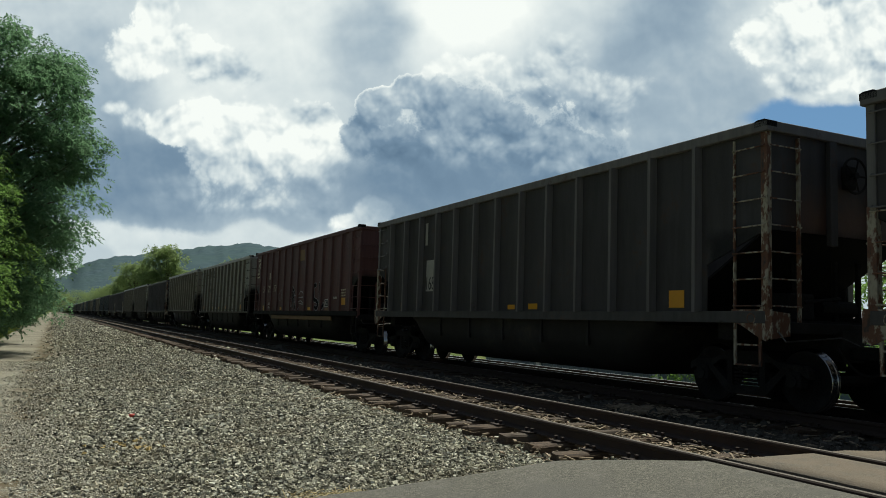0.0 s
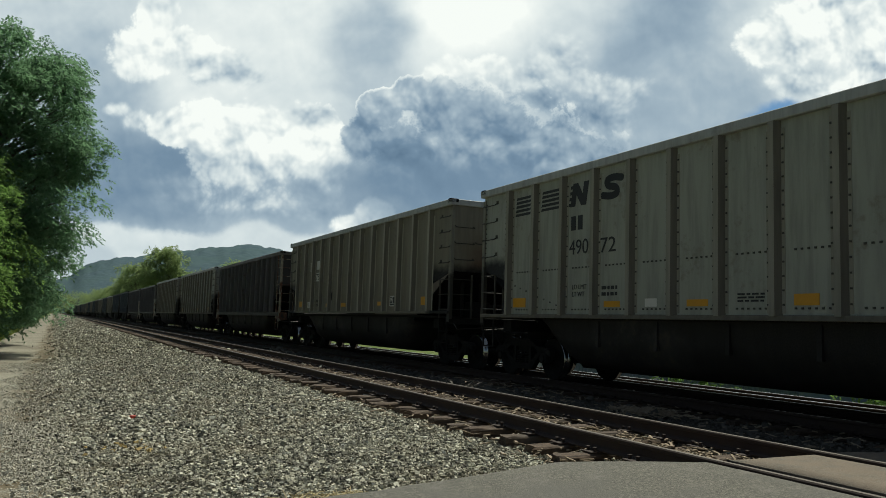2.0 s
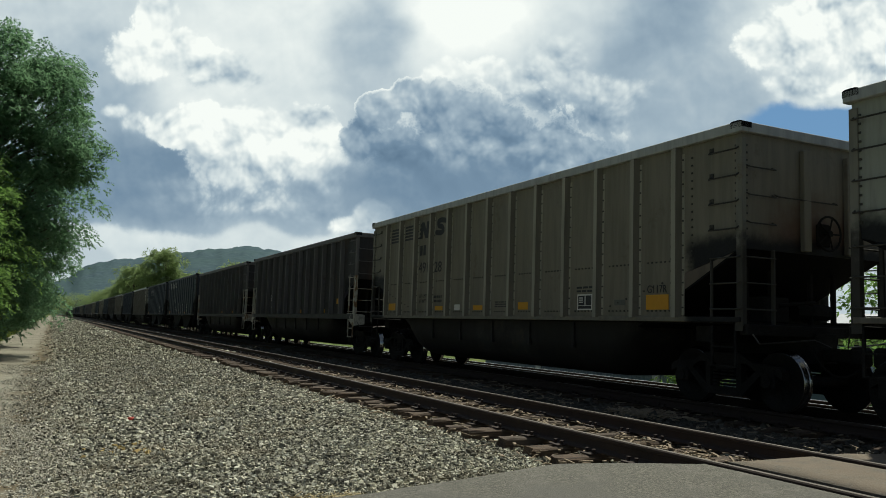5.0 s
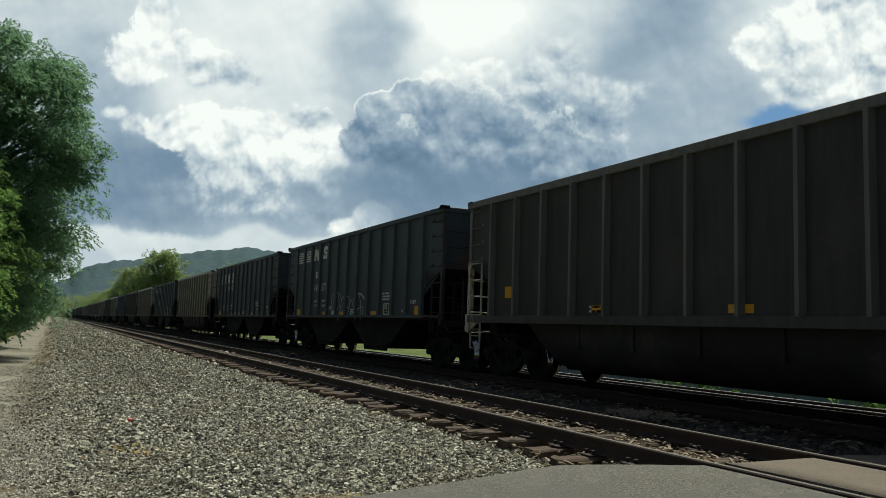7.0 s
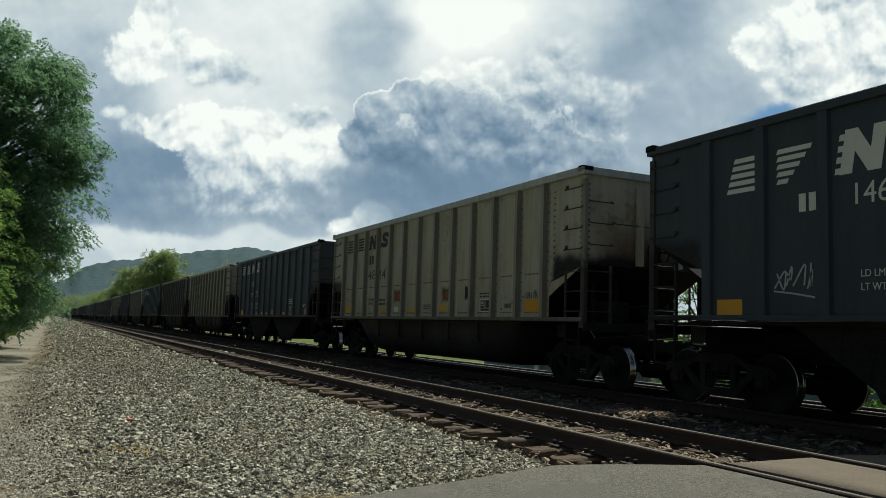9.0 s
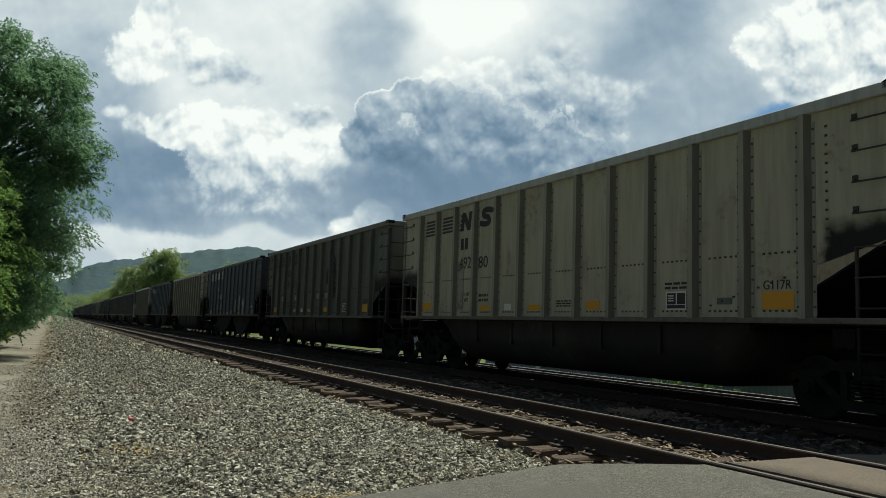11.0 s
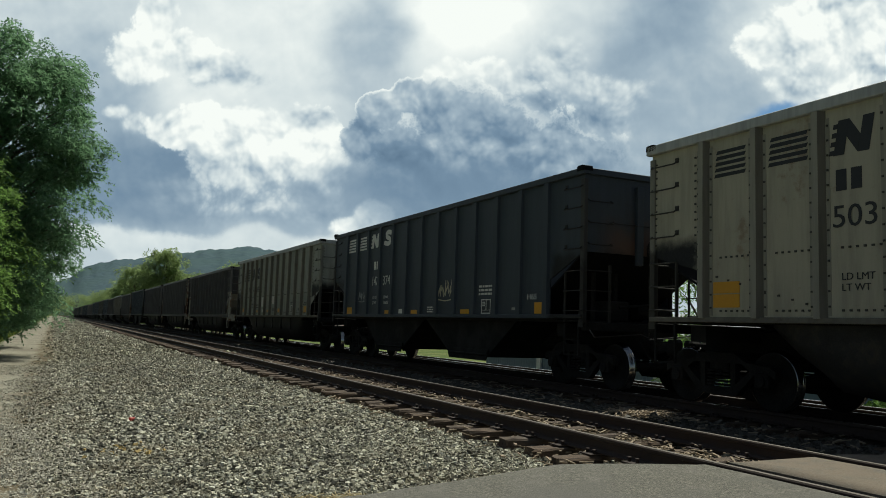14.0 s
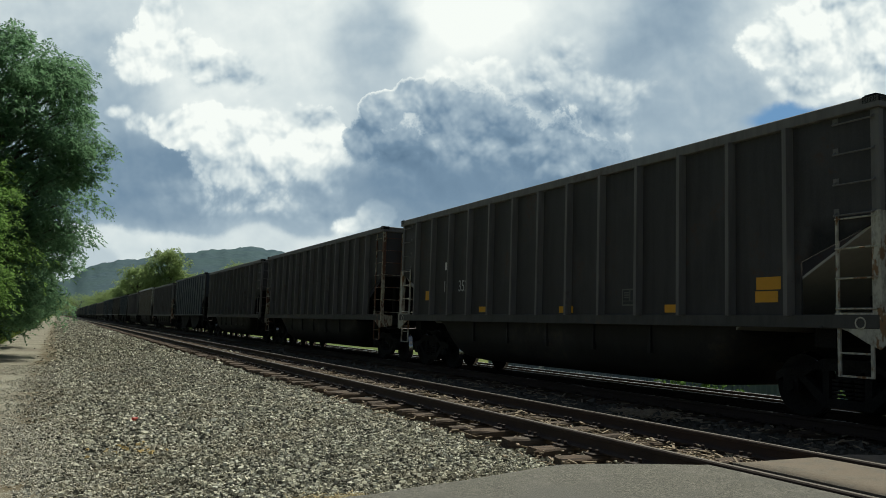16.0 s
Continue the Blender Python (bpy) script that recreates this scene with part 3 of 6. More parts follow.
def make_road():
    root = new("road")
    tagged(root, "worn grey asphalt road crossing the tracks", "road", kind="structure")

    def slab(name, x0, x1, yfun, zfun, step=0.35, mat="asphalt"):
        xs = np.arange(x0, x1 + 1e-6, step)
        xs = np.append(xs, x1) if xs[-1] < x1 - 1e-4 else xs
        ys = [-14, -8, -4, -1, 1.5, 3, 4, 4.8]
        bm = bm_new()
        rows = []
        for x in xs:
            edge = yfun(x)
            row = [bm.verts.new((x, y, zfun(x))) for y in ys]
            row += [bm.verts.new((x, edge - 0.12, zfun(x) - 0.004)), bm.verts.new((x, edge, zfun(x) - 0.03)), bm.verts.new((x, edge + 0.05, zfun(x) - 0.35))]
            rows.append(row)
        for a, b in zip(rows, rows[1:]):
            for i in range(len(a) - 1):
                bm.faces.new((a[i], b[i], b[i + 1], a[i + 1])).smooth = True
        for row in (rows[0], rows[-1]):
            low = [bm.verts.new((v.co.x, v.co.y, v.co.z - 0.3)) for v in row[:-2]]
            for i in range(len(low) - 1):
                bm.faces.new((row[i], row[i + 1], low[i + 1], low[i]))
        bmesh.ops.recalc_face_normals(bm, faces=bm.faces)
        return part(name, mesh_of(name, bm, mat), root)

    def rise(x):
        return float(np.interp(x, (-20, -1.0, 1.5, 4.2, 5.2), (-0.5, -0.44, -0.30, -0.07, -0.02)))

    def ragged(x, y0, k):
        return y0 + 0.16 * noise.noise(Vector((x * 1.3, k, 0))) + 0.06 * noise.noise(Vector((x * 5, k, 2)))

    slab("approach_slab", -14.0, T1 - GAUGE - 0.075, lambda x: ragged(x, 6.18 if x < 4.3 else 6.18 - 0.62 * min(1, (x - 4.3) / 0.9), 1.0), rise)
    slab("crossing_panel", T1 - GAUGE + 0.20, T1 + GAUGE - 0.16, lambda x: ragged(x, 5.55, 3.0), lambda x: -0.015, 0.35, "dusty_asphalt")
    slab("middle_slab", T1 + GAUGE + 0.07, T2 - GAUGE - 0.07, lambda x: ragged(x, 5.55, 5.0), lambda x: -0.025, 0.35, "dusty_asphalt")
    slab("crossing_panel", T2 - GAUGE + 0.125, T2 + GAUGE - 0.125, lambda x: ragged(x, 5.45, 7.0), lambda x: -0.015)
    slab("far_slab", T2 + GAUGE + 0.045, 40.0, lambda x: ragged(x, 5.6, 9.0), lambda x: -0.03 - 0.02 * max(0, x - 13), 1.0)


make_road()


def rail_mesh(far, head):
    """A flat-bottomed rail with a polished running surface."""
    half = [(0.0, -0.172), (0.070, -0.172), (0.070, -0.160), (0.022, -0.142), (0.009, -0.125), (0.009, -0.055), (0.034, -0.042), (0.036, -0.012), (0.026, 0.0)]
    prof = half[1:] + [(-x, z) for x, z in reversed(half[1:])]
    bm = bm_new()
    ys = [-30, 6, 12, 25, 60, 150, far]
    rings = [[bm.verts.new((x, y, z)) for x, z in prof] for y in ys]
    n = len(prof)
    for a, b in zip(rings, rings[1:]):
        for i in range(n):
            j = (i + 1) % n
            f = bm.faces.new((a[i], a[j], b[j], b[i]))
            f.material_index = 1 if i in (n // 2 - 1,) else 0
    bmesh.ops.recalc_face_normals(bm, faces=bm.faces)
    return mesh_of("rail", bm, "rail_rust", head)


RAIL, SPARE = rail_mesh(900, "rail_shine"), rail_mesh(900, "rail_bright")


def tie_mesh(seed):
    """A weathered timber with worn, split and uneven edges."""
    rnd = random.Random(seed)
    bm = bm_new()
    xs = [-1.30, -1.22, -1.05, -0.85, -0.6, -0.2, 0.2, 0.6, 0.85, 1.05, 1.22, 1.30]
    rings = []
    for k, x in enumerate(xs):
        end = k < 3 or k > len(xs) - 4
        w = 0.115 + rnd.uniform(-0.008, 0.008)
        ring = []
        for s, c, z in ((-1, 1, -0.35), (-1, 1, -0.205), (-1, 0.82, -0.180), (-1, 0.25, -0.178), (1, 0.25, -0.178), (1, 0.82, -0.180), (1, 1, -0.205), (1, 1, -0.35)):
            rough = 0.011 if end else 0.005
            e = rnd.uniform(-0.045, 0.03) * (1 if k in (0, len(xs) - 1) else 0)
            drop = -abs(rnd.gauss(0, rough)) if z > -0.3 else 0.0
            ring.append(bm.verts.new((x + e + rnd.uniform(-0.01, 0.01), s * w * c + rnd.uniform(-rough, rough) * 0.5, z + drop)))
        rings.append(ring)
    n = len(rings[0])
    for p, q in zip(rings, rings[1:]):
        for i in range(n):
            j = (i + 1) % n
            bm.faces.new((p[i], p[j], q[j], q[i]))
    bm.faces.new(rings[0][::-1]), bm.faces.new(rings[-1])
    bmesh.ops.recalc_face_normals(bm, faces=bm.faces)
    return mesh_of("tie", bm, "tie_wood")


def plate_mesh():
    """Tie plate with spikes and a rail anchor."""
    bm = bm_new()
    box(bm, -0.18, 0.18, -0.095, 0.095, -0.180, -0.166, bevel=0.003)
    for x in (-0.105, 0.105):
        for y in (-0.06, 0.06):
            box(bm, x - 0.012, x + 0.012, y - 0.012, y + 0.012, -0.17, -0.135)
            box(bm, x - 0.02, x + 0.02, y - 0.018, y + 0.018, -0.137, -0.122, bevel=0.004)
    return mesh_of("tie_plate", bm, "rail_rust")


TIES, PLATE = [tie_mesh(i) for i in range(14)], plate_mesh()


def make_track(name, cx, y0, spacing, count, plated, label, seed):
    rnd = random.Random(seed)
    root = new(name)
    tagged(root, label, "railway track", kind="structure")
    root.location = (cx, 0, 0)
    for s in (-1, 1):
        part("rail", RAIL, root, "rusty rail with polished head", pose(s * GAUGE, 0, 0))
    for i in range(count):
        tie = part("tie", rnd.choice(TIES), root, "", pose(rnd.uniform(-0.10, 0.10), y0 + i * spacing + rnd.uniform(-0.05, 0.05), rnd.uniform(-0.018, 0.004), rnd.uniform(-1.5, 1.5), rnd.uniform(-0.8, 0.8), rnd.uniform(-2.6, 2.6)))
        if i < plated:
            for s in (-1, 1):
                part("tie_plate", PLATE, tie, "", pose(s * GAUGE - tie.location.x, 0, 0.004))


make_track("near_track", T1, 6.44, 0.648, 240, 46, "empty main line track on weathered timber ties", 3)
make_track("far_track", T2, 5.9, 0.648, 200, 20, "main line track under the passing coal train", 4)

for _x in (12.95, 13.72):
    _spare = tagged(new("spare_rail", SPARE), "replacement rail lying loose beside the track", "rail", "spare rails")
    _spare.location = (_x, 0.0, -0.090)

# ---- stones ----


def scatter_stones(name, label, spots, mat, seed):
    """spots: rows of x, y, z, size. Irregular crushed stones in one mesh."""
    rs = np.random.RandomState(seed)
    n = len(spots)
    cube = np.array([(x, y, z) for x in (-1, 1) for y in (-1, 1) for z in (-1, 1)], float)
    quads = np.array([(0, 1, 3, 2), (4, 6, 7, 5), (0, 4, 5, 1), (2, 3, 7, 6), (0, 2, 6, 4), (1, 5, 7, 3)])
    v = cube[None] * rs.uniform(0.35, 1.0, (n, 8, 3))
    v *= rs.uniform(0.65, 1.3, (n, 1, 3)) * np.array([1.1, 0.9, 0.8])
    a, b = rs.uniform(0, 2 * np.pi, n), rs.uniform(-0.9, 0.9, n)
    ca, sa, cb, sb = np.cos(a), np.sin(a), np.cos(b), np.sin(b)
    x, y, z = v[..., 0], v[..., 1], v[..., 2]
    y, z = y * cb[:, None] - z * sb[:, None], y * sb[:, None] + z * cb[:, None]
    x, y = x * ca[:, None] - y * sa[:, None], x * sa[:, None] + y * ca[:, None]
    v = np.stack([x, y, z], -1) * spots[:, None, 3:4] * 0.62 + spots[:, None, :3]
    me = bpy.data.meshes.new(name)
    f = (quads[None] + (np.arange(n) * 8)[:, None, None]).reshape(-1)
    me.vertices.add(n * 8), me.loops.add(n * 24), me.polygons.add(n * 6)
    me.vertices.foreach_set("co", v.reshape(-1))
    me.loops.foreach_set("vertex_index", f)
    me.polygons.foreach_set("loop_start", np.arange(0, n * 24, 4))
    me.update(calc_edges=True)
    me.shade_flat()
    me.materials.append(MATS[mat])
    return tagged(new(name, me), label, "gravel", kind="stuff")


def stone_spots(rs, n, x0, x1, y0, y1, size, spread=0.45, lift=0.25):
    y = y0 + (y1 - y0) * rs.uniform(0, 1, n)
    x = rs.uniform(x0 + rs.normal(0, 0.38, n), x1)
    s = size * np.exp(rs.normal(0, spread, n))
    z = ground_z(x, y) + s * lift
    return np.stack([x, y, z, s], -1)


def make_ballast():
    rs = np.random.RandomState(5)
    rows = [stone_spots(rs, 48000, 0.5, 4.95, 5.9, 11.0, 0.0215, 0.28, 0.6), stone_spots(rs, 42000, 0.4, 4.95, 11.0, 18, 0.0255, 0.28, 0.6), stone_spots(rs, 26000, 0.2, 4.95, 18, 32, 0.029, 0.28, 0.5),
            stone_spots(rs, 10000, 0.2, 4.95, 32, 60, 0.043, 0.35), stone_spots(rs, 9000, 0.2, 4.95, 60, 110, 0.06, 0.35), stone_spots(rs, 7000, 0.2, 4.95, 110, 220, 0.09, 0.35),
            stone_spots(rs, 5000, 0.0, 0.7, 6.2, 14, 0.016, 0.3, 0.5), stone_spots(rs, 3500, -0.1, 0.4, 14, 32, 0.024, 0.3),
            stone_spots(rs, 9000, 4.8, 7.6, 5.7, 14, 0.023), stone_spots(rs, 5000, 4.8, 7.6, 14, 40, 0.04)]
    dark = np.concatenate([stone_spots(rs, 9000, 7.5, 12.5, 5.6, 22, 0.034), stone_spots(rs, 3000, 7.5, 9.6, 22, 60, 0.05)])
    scatter_stones("oily_ballast", "ballast by the train, its shade put into a darker colour", dark, "shaded_stone", 9)
    s = np.concatenate(rows)
    scatter_stones("ballast_stones", "grey crushed limestone ballast beside the rails", s, "crushed_stone", 6)
    fine = np.concatenate([stone_spots(rs, 22000, -0.6, 0.75, 6.2, 14, 0.014, 0.35, 0.4), stone_spots(rs, 16000, -1.8, 0.4, 6.2, 14, 0.012, 0.4), stone_spots(rs, 9000, -0.9, 0.5, 14, 30, 0.016, 0.4), stone_spots(rs, 3000, -2.4, -0.8, 14, 30, 0.013, 0.5)])
    scatter_stones("lane_gravel", "fine pale gravel on the lane beside the ballast", fine, "pale_gravel", 7)
    och = stone_spots(rs, 60, 0.65, 1.1, 9.9, 10.9, 0.032, 0.35, 0.5)
    scatter_stones("ochre_stones", "patch of stones stained ochre yellow", och, "ochre_stone", 8)


make_ballast()


def make_debris():
    rnd = random.Random(11)
    bm = bm_new()
    for i in range(2900):
        where = rnd.random()
        if where < 0.07:
            x, y = rnd.gauss(4.85, 0.25), 6.1 + 12 * rnd.random() ** 1.8
        elif where < 0.72:
            x, y = rnd.uniform(5.5, 6.85), 5.7 + 17 * rnd.random() ** 1.6
        elif where < 0.84:
            x, y = rnd.uniform(7.6, 9.8), rnd.uniform(5.7, 18)
        else:
            x, y = rnd.gauss(8.9, 0.22), rnd.gauss(10.45, 0.30)
        z = float(ground_z(x, y)) + 0.03 + rnd.uniform(0.0, 0.07)
        a = rnd.uniform(0, math.pi)
        ln, w = rnd.uniform(0.02, 0.10), rnd.uniform(0.004, 0.018)
        d, s = Vector((math.cos(a), math.sin(a), rnd.uniform(-0.15, 0.25))), Vector((-math.sin(a), math.cos(a), 0))
        c = Vector((x, y, z))
        p = [c - d * ln - s * w, c - d * ln + s * w * 0.6, c + d * ln + s * w, c + d * ln * 0.8 - s * w]
        lo, hi = [bm.verts.new(q) for q in p], [bm.verts.new(q + Vector((0, 0, w * 0.9))) for q in p]
        bm.faces.new(hi)
        for k in range(4):
            bm.faces.new((lo[k], lo[(k + 1) % 4], hi[(k + 1) % 4], hi[k]))
    tagged(new("wood_splinters", mesh_of("wood_splinters", bm, "debris_wood")), "pale splinters and chips of tie wood between rails", "wood debris", kind="stuff")
    bm = bm_new()
    for i in range(90):
        c = Vector((2.05 + rnd.gauss(0, 0.22), 6.22 + rnd.gauss(0, 0.05), -0.28 + rnd.uniform(0, 0.03)))
        a = rnd.uniform(0, math.pi)
        d = Vector((math.cos(a), math.sin(a), rnd.uniform(-0.1, 0.4))) * rnd.uniform(0.02, 0.07)
        rod(bm, c - d, c + d, 0.003, 3)
    tagged(new("dry_straw", mesh_of("dry_straw", bm, "straw")), "dry yellow straw caught at the road edge", "straw", kind="stuff")
    bm = bm_new()
    box(bm, -0.045, 0.045, -0.03, 0.03, 0, 0.05, bevel=0.012)
    ob = tagged(new("red_scrap", mesh_of("red_scrap", bm, "red_scrap")), "small red plastic scrap lying on the ballast", "litter")
    ob.matrix_basis = pose(1.19, 13.15, ground_z(1.19, 13.15) + 0.02, 0, 0, 30)


make_debris()

# ---- coal cars ----
HB, L2, EB = 1.60, 7.525, 1.22        # half width, half length, end bay
ZS, ZT = 1.43, 4.10                   # bottom and top of the side sheets
BAY = 1.04                            # distance of the ribs
STYLES = {                            # cut-out at the corner and at the first rib; rib width, depth, first and step; hoppers or tub
    "tub": dict(ze=2.42, zi=2.10, rw=0.21, rd=0.10, hopper=False, zt=4.20, zs=1.39, eb=EB, r0=EB, rs=BAY),
    "high": dict(ze=2.50, zi=2.18, rw=0.25, rd=0.11, hopper=False, zt=4.25, zs=1.47, eb=1.23, r0=1.23, rs=1.078),
    "thin": dict(ze=2.62, zi=2.16, rw=0.085, rd=0.14, hopper=False, zt=4.07, zs=1.43, eb=1.17, r0=1.17, rs=1.047),
    "bay": dict(ze=2.66, zi=2.16, rw=0.20, rd=0.06, hopper=True, zt=4.20, zs=1.43, eb=1.15, r0=1.30, rs=1.04),
    "oxide": dict(ze=2.60, zi=2.05, rw=0.20, rd=0.06, hopper=False, zt=4.20, zs=1.43, eb=1.05, r0=1.08, rs=1.095),
}
CACHE = {}


def cached(key, build):
    if key not in CACHE:
        CACHE[key] = build()
    return CACHE[key]


def body_mesh(style, mat):
    s = STYLES[style]
    bm = bm_new()
    eb = s["eb"]
    side = [(-L2, s["ze"]), (-L2 + eb, s["zi"]), (-L2 + eb, s["zs"]), (L2 - eb, s["zs"]), (L2 - eb, s["zi"]), (L2, s["ze"]), (L2, s["zt"]), (-L2, s["zt"])]
    for k in (-1, 1):
        prism(bm, side, k * HB, k * (HB - 0.03))
        y = k * L2
        prism(bm, [(-HB + 0.03, s["ze"]), (HB - 0.03, s["ze"]), (HB - 0.03, s["zt"]), (-HB + 0.03, s["zt"])], y, y - k * 0.03, "y")
    return mesh_of("body", bm, mat)


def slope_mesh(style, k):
    """The slope sheet under one end of the body, dark by default."""
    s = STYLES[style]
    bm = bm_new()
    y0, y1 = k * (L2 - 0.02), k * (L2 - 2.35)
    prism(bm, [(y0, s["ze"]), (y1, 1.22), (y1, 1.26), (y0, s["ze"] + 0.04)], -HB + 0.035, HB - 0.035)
    return bm


def chord_mesh(style, mat):
    bm = bm_new()
    zt = STYLES[style]["zt"]
    z0, z1, w = (zt - 0.04, zt + 0.12, 0.08) if style in ("tub", "high", "thin") else (zt - 0.04, zt + 0.09, 0.07)
    for k in (-1, 1):
        box(bm, *sorted((k * (HB - 0.06), k * (HB + w))), -L2 - w, L2 + w, z0, z1, bevel=0.012)
        box(bm, -HB + 0.06, HB - 0.06, *sorted((k * (L2 - 0.06), k * (L2 + w - 0.003))), z0 + 0.004, z1 - 0.004, bevel=0.01)
    return mesh_of("top_chord", bm, mat)


def cap_mesh():
    bm = bm_new()
    prism(bm, [(-0.12, 4.13), (0.12, 4.13), (0.12, 4.215), (0.07, 4.235), (-0.07, 4.235), (-0.12, 4.215)], -0.10, 0.10)
    return mesh_of("corner_cap", bm, "flat_black")


def rib_mesh(style, mat, flank=None):
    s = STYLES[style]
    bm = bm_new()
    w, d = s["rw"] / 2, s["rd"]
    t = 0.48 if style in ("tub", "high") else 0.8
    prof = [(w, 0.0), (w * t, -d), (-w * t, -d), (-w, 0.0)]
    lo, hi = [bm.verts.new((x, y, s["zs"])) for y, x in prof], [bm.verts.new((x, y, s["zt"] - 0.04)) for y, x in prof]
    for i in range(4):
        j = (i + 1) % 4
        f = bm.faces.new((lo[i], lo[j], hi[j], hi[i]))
        # flanks take the darker material, which carries their shade
        f.material_index = 1 if flank and i in (0, 2) else 0
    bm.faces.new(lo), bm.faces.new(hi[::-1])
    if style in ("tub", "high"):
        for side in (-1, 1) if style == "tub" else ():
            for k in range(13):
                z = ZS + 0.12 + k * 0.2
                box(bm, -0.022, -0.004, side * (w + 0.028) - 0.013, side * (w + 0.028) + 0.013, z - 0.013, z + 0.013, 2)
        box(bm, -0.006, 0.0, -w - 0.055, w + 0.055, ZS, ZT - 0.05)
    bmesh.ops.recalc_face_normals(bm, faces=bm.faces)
    return mesh_of("rib", bm, mat, flank or mat, "drab_rib")


def rivets_mesh(mat):
    """Rivet rows along the seam of the side sheet and up the end slopes."""
    bm = bm_new()

    def dot(y, z):
        box(bm, -0.014, 0.0, y - 0.017, y + 0.017, z - 0.014, z + 0.014)
    for k in range(12):
        y0 = -L2 + EB + k * BAY
        for i in range(7):
            dot(y0 + 0.2 + i * (BAY - 0.4) / 6, 2.31)
            dot(y0 + 0.2 + i * (BAY - 0.4) / 6, 1.50)
    for side in (-1, 1):
        for i in range(8):
            dot(side * (L2 - EB - 0.25 - i * 0.23), 2.02 - i * 0.062)
        for i in range(13):
            dot(side * (L2 - 0.11), 2.6 + i * 0.115), dot(side * (L2 - EB + 0.20), 2.45 + i * 0.125)
            z, y = 2.6 + i * 0.115, side * L2
            box(bm, 0.075, 0.105, *sorted((y, y + side * 0.014)), z - 0.014, z + 0.014)
    return mesh_of("rivet_seam", bm, mat)


def sill_mesh(mat):
    bm = bm_new()
    low = 1.27 if mat in ("sill_paint", "grimy_steel") else 1.365
    box(bm, -0.10, 0.0, -L2, L2, low, 1.445, bevel=0.008)
    box(bm, -0.125, -0.10, -L2 + 0.8, L2 - 0.8, low + 0.005, low + 0.03)
    return mesh_of("side_sill", bm, mat)


def tub_mesh(mat):
    bm = bm_new()
    prof = [(-1.50, 1.385), (-1.49, 0.95), (-1.37, 0.58), (-1.1, 0.38), (-0.7, 0.31), (0.7, 0.31), (1.1, 0.38), (1.37, 0.58), (1.49, 0.95), (1.50, 1.385)]
    ys = [(-5.1, 0.25), (-4.75, 0.6), (-4.3, 0.95), (-3.9, 1.0), (3.9, 1.0), (4.3, 0.95), (4.75, 0.6), (5.1, 0.25)]
    rings = [[bm.verts.new((x, y, 1.385 - (1.385 - z) * f)) for x, z in prof] for y, f in ys]
    for a, b in zip(rings, rings[1:]):
        for i in range(len(prof) - 1):
            bm.faces.new((a[i], a[i + 1], b[i + 1], b[i])).smooth = True
    bm.faces.new(rings[0]), bm.faces.new(rings[-1][::-1])
    for y in (-3.2, -1.6, 0, 1.6, 3.2):
        for k in (-1, 1):
            box(bm, *sorted((k * 1.47, k * 1.53)), y - 0.04, y + 0.04, 0.8, 1.28)
    bmesh.ops.recalc_face_normals(bm, faces=bm.faces)
    return mesh_of("tub", bm, mat)


def hopper_mesh(mat):
    bm = bm_new()
    prism(bm, [(-2.45, 1.32), (2.35, 1.32), (1.0, 0.44), (-0.9, 0.44)], -1.42, 1.42)
    for k in (-1, 1):
        prism(bm, [(-1.05, 0.62), (1.15, 0.62), (1.0, 0.36), (-0.9, 0.36)], k * 1.43, k * 1.46)
        rod(bm, (k * 1.46, -0.9, 0.5), (k * 1.46, 1.0, 0.5), 0.03)
    return mesh_of("hopper", bm, mat)


def centre_sill_mesh():
    bm = bm_new()
    box(bm, -0.24, 0.24, -L2 - 0.15, L2 + 0.15, 0.74, 1.20, bevel=0.01)
    box(bm, -HB + 0.03, HB - 0.03, -L2 + 0.9, L2 - 0.9, 1.305, 1.362)
    for y in (-6.6, 6.6):
        box(bm, -1.45, 1.45, y - 0.16, y + 0.16, 1.02, 1.27)
    for k in (-1, 1):
        box(bm, -HB, HB, *sorted((k * (L2 - 0.06), k * (L2 + 0.10))), 1.14, 1.30, bevel=0.01)
        rod(bm, (0.55, k * (L2 - 2.6), 1.05), (0.55, k * (L2 - 0.4), 1.05), 0.14, 10)
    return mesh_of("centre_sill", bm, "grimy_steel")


def platform_mesh():
    bm = bm_new()
    box(bm, -HB + 0.02, HB - 0.02, L2 - EB - 0.4, L2 - 0.06, 1.305, 1.335)
    for x in (-1.0, -0.45, 0.45, 1.0):
        rod(bm, (x, L2 - 0.5, 1.335), (x, L2 - 0.5, 2.3), 0.05, 6)
    box(bm, 0.25, 0.8, L2 - 0.75, L2 - 0.3, 1.335, 1.75, bevel=0.03)
    rod(bm, (-0.9, L2 - 0.55, 1.55), (-0.1, L2 - 0.55, 1.55), 0.13, 10)
    rod(bm, (-0.3, L2 - 0.30, 1.70), (0.5, L2 - 0.30, 1.62), 0.03, 6)
    return mesh_of("end_platform", bm, "grimy_steel")


def post_mesh(mat):
    bm = bm_new()
    box(bm, -0.03, 0.06, -0.09, 0.03, 1.27, 4.08, bevel=0.006)
    box(bm, -0.034, -0.028, -0.11, 0.035, 1.2, 1.5)
    return mesh_of("corner_post", bm, mat)


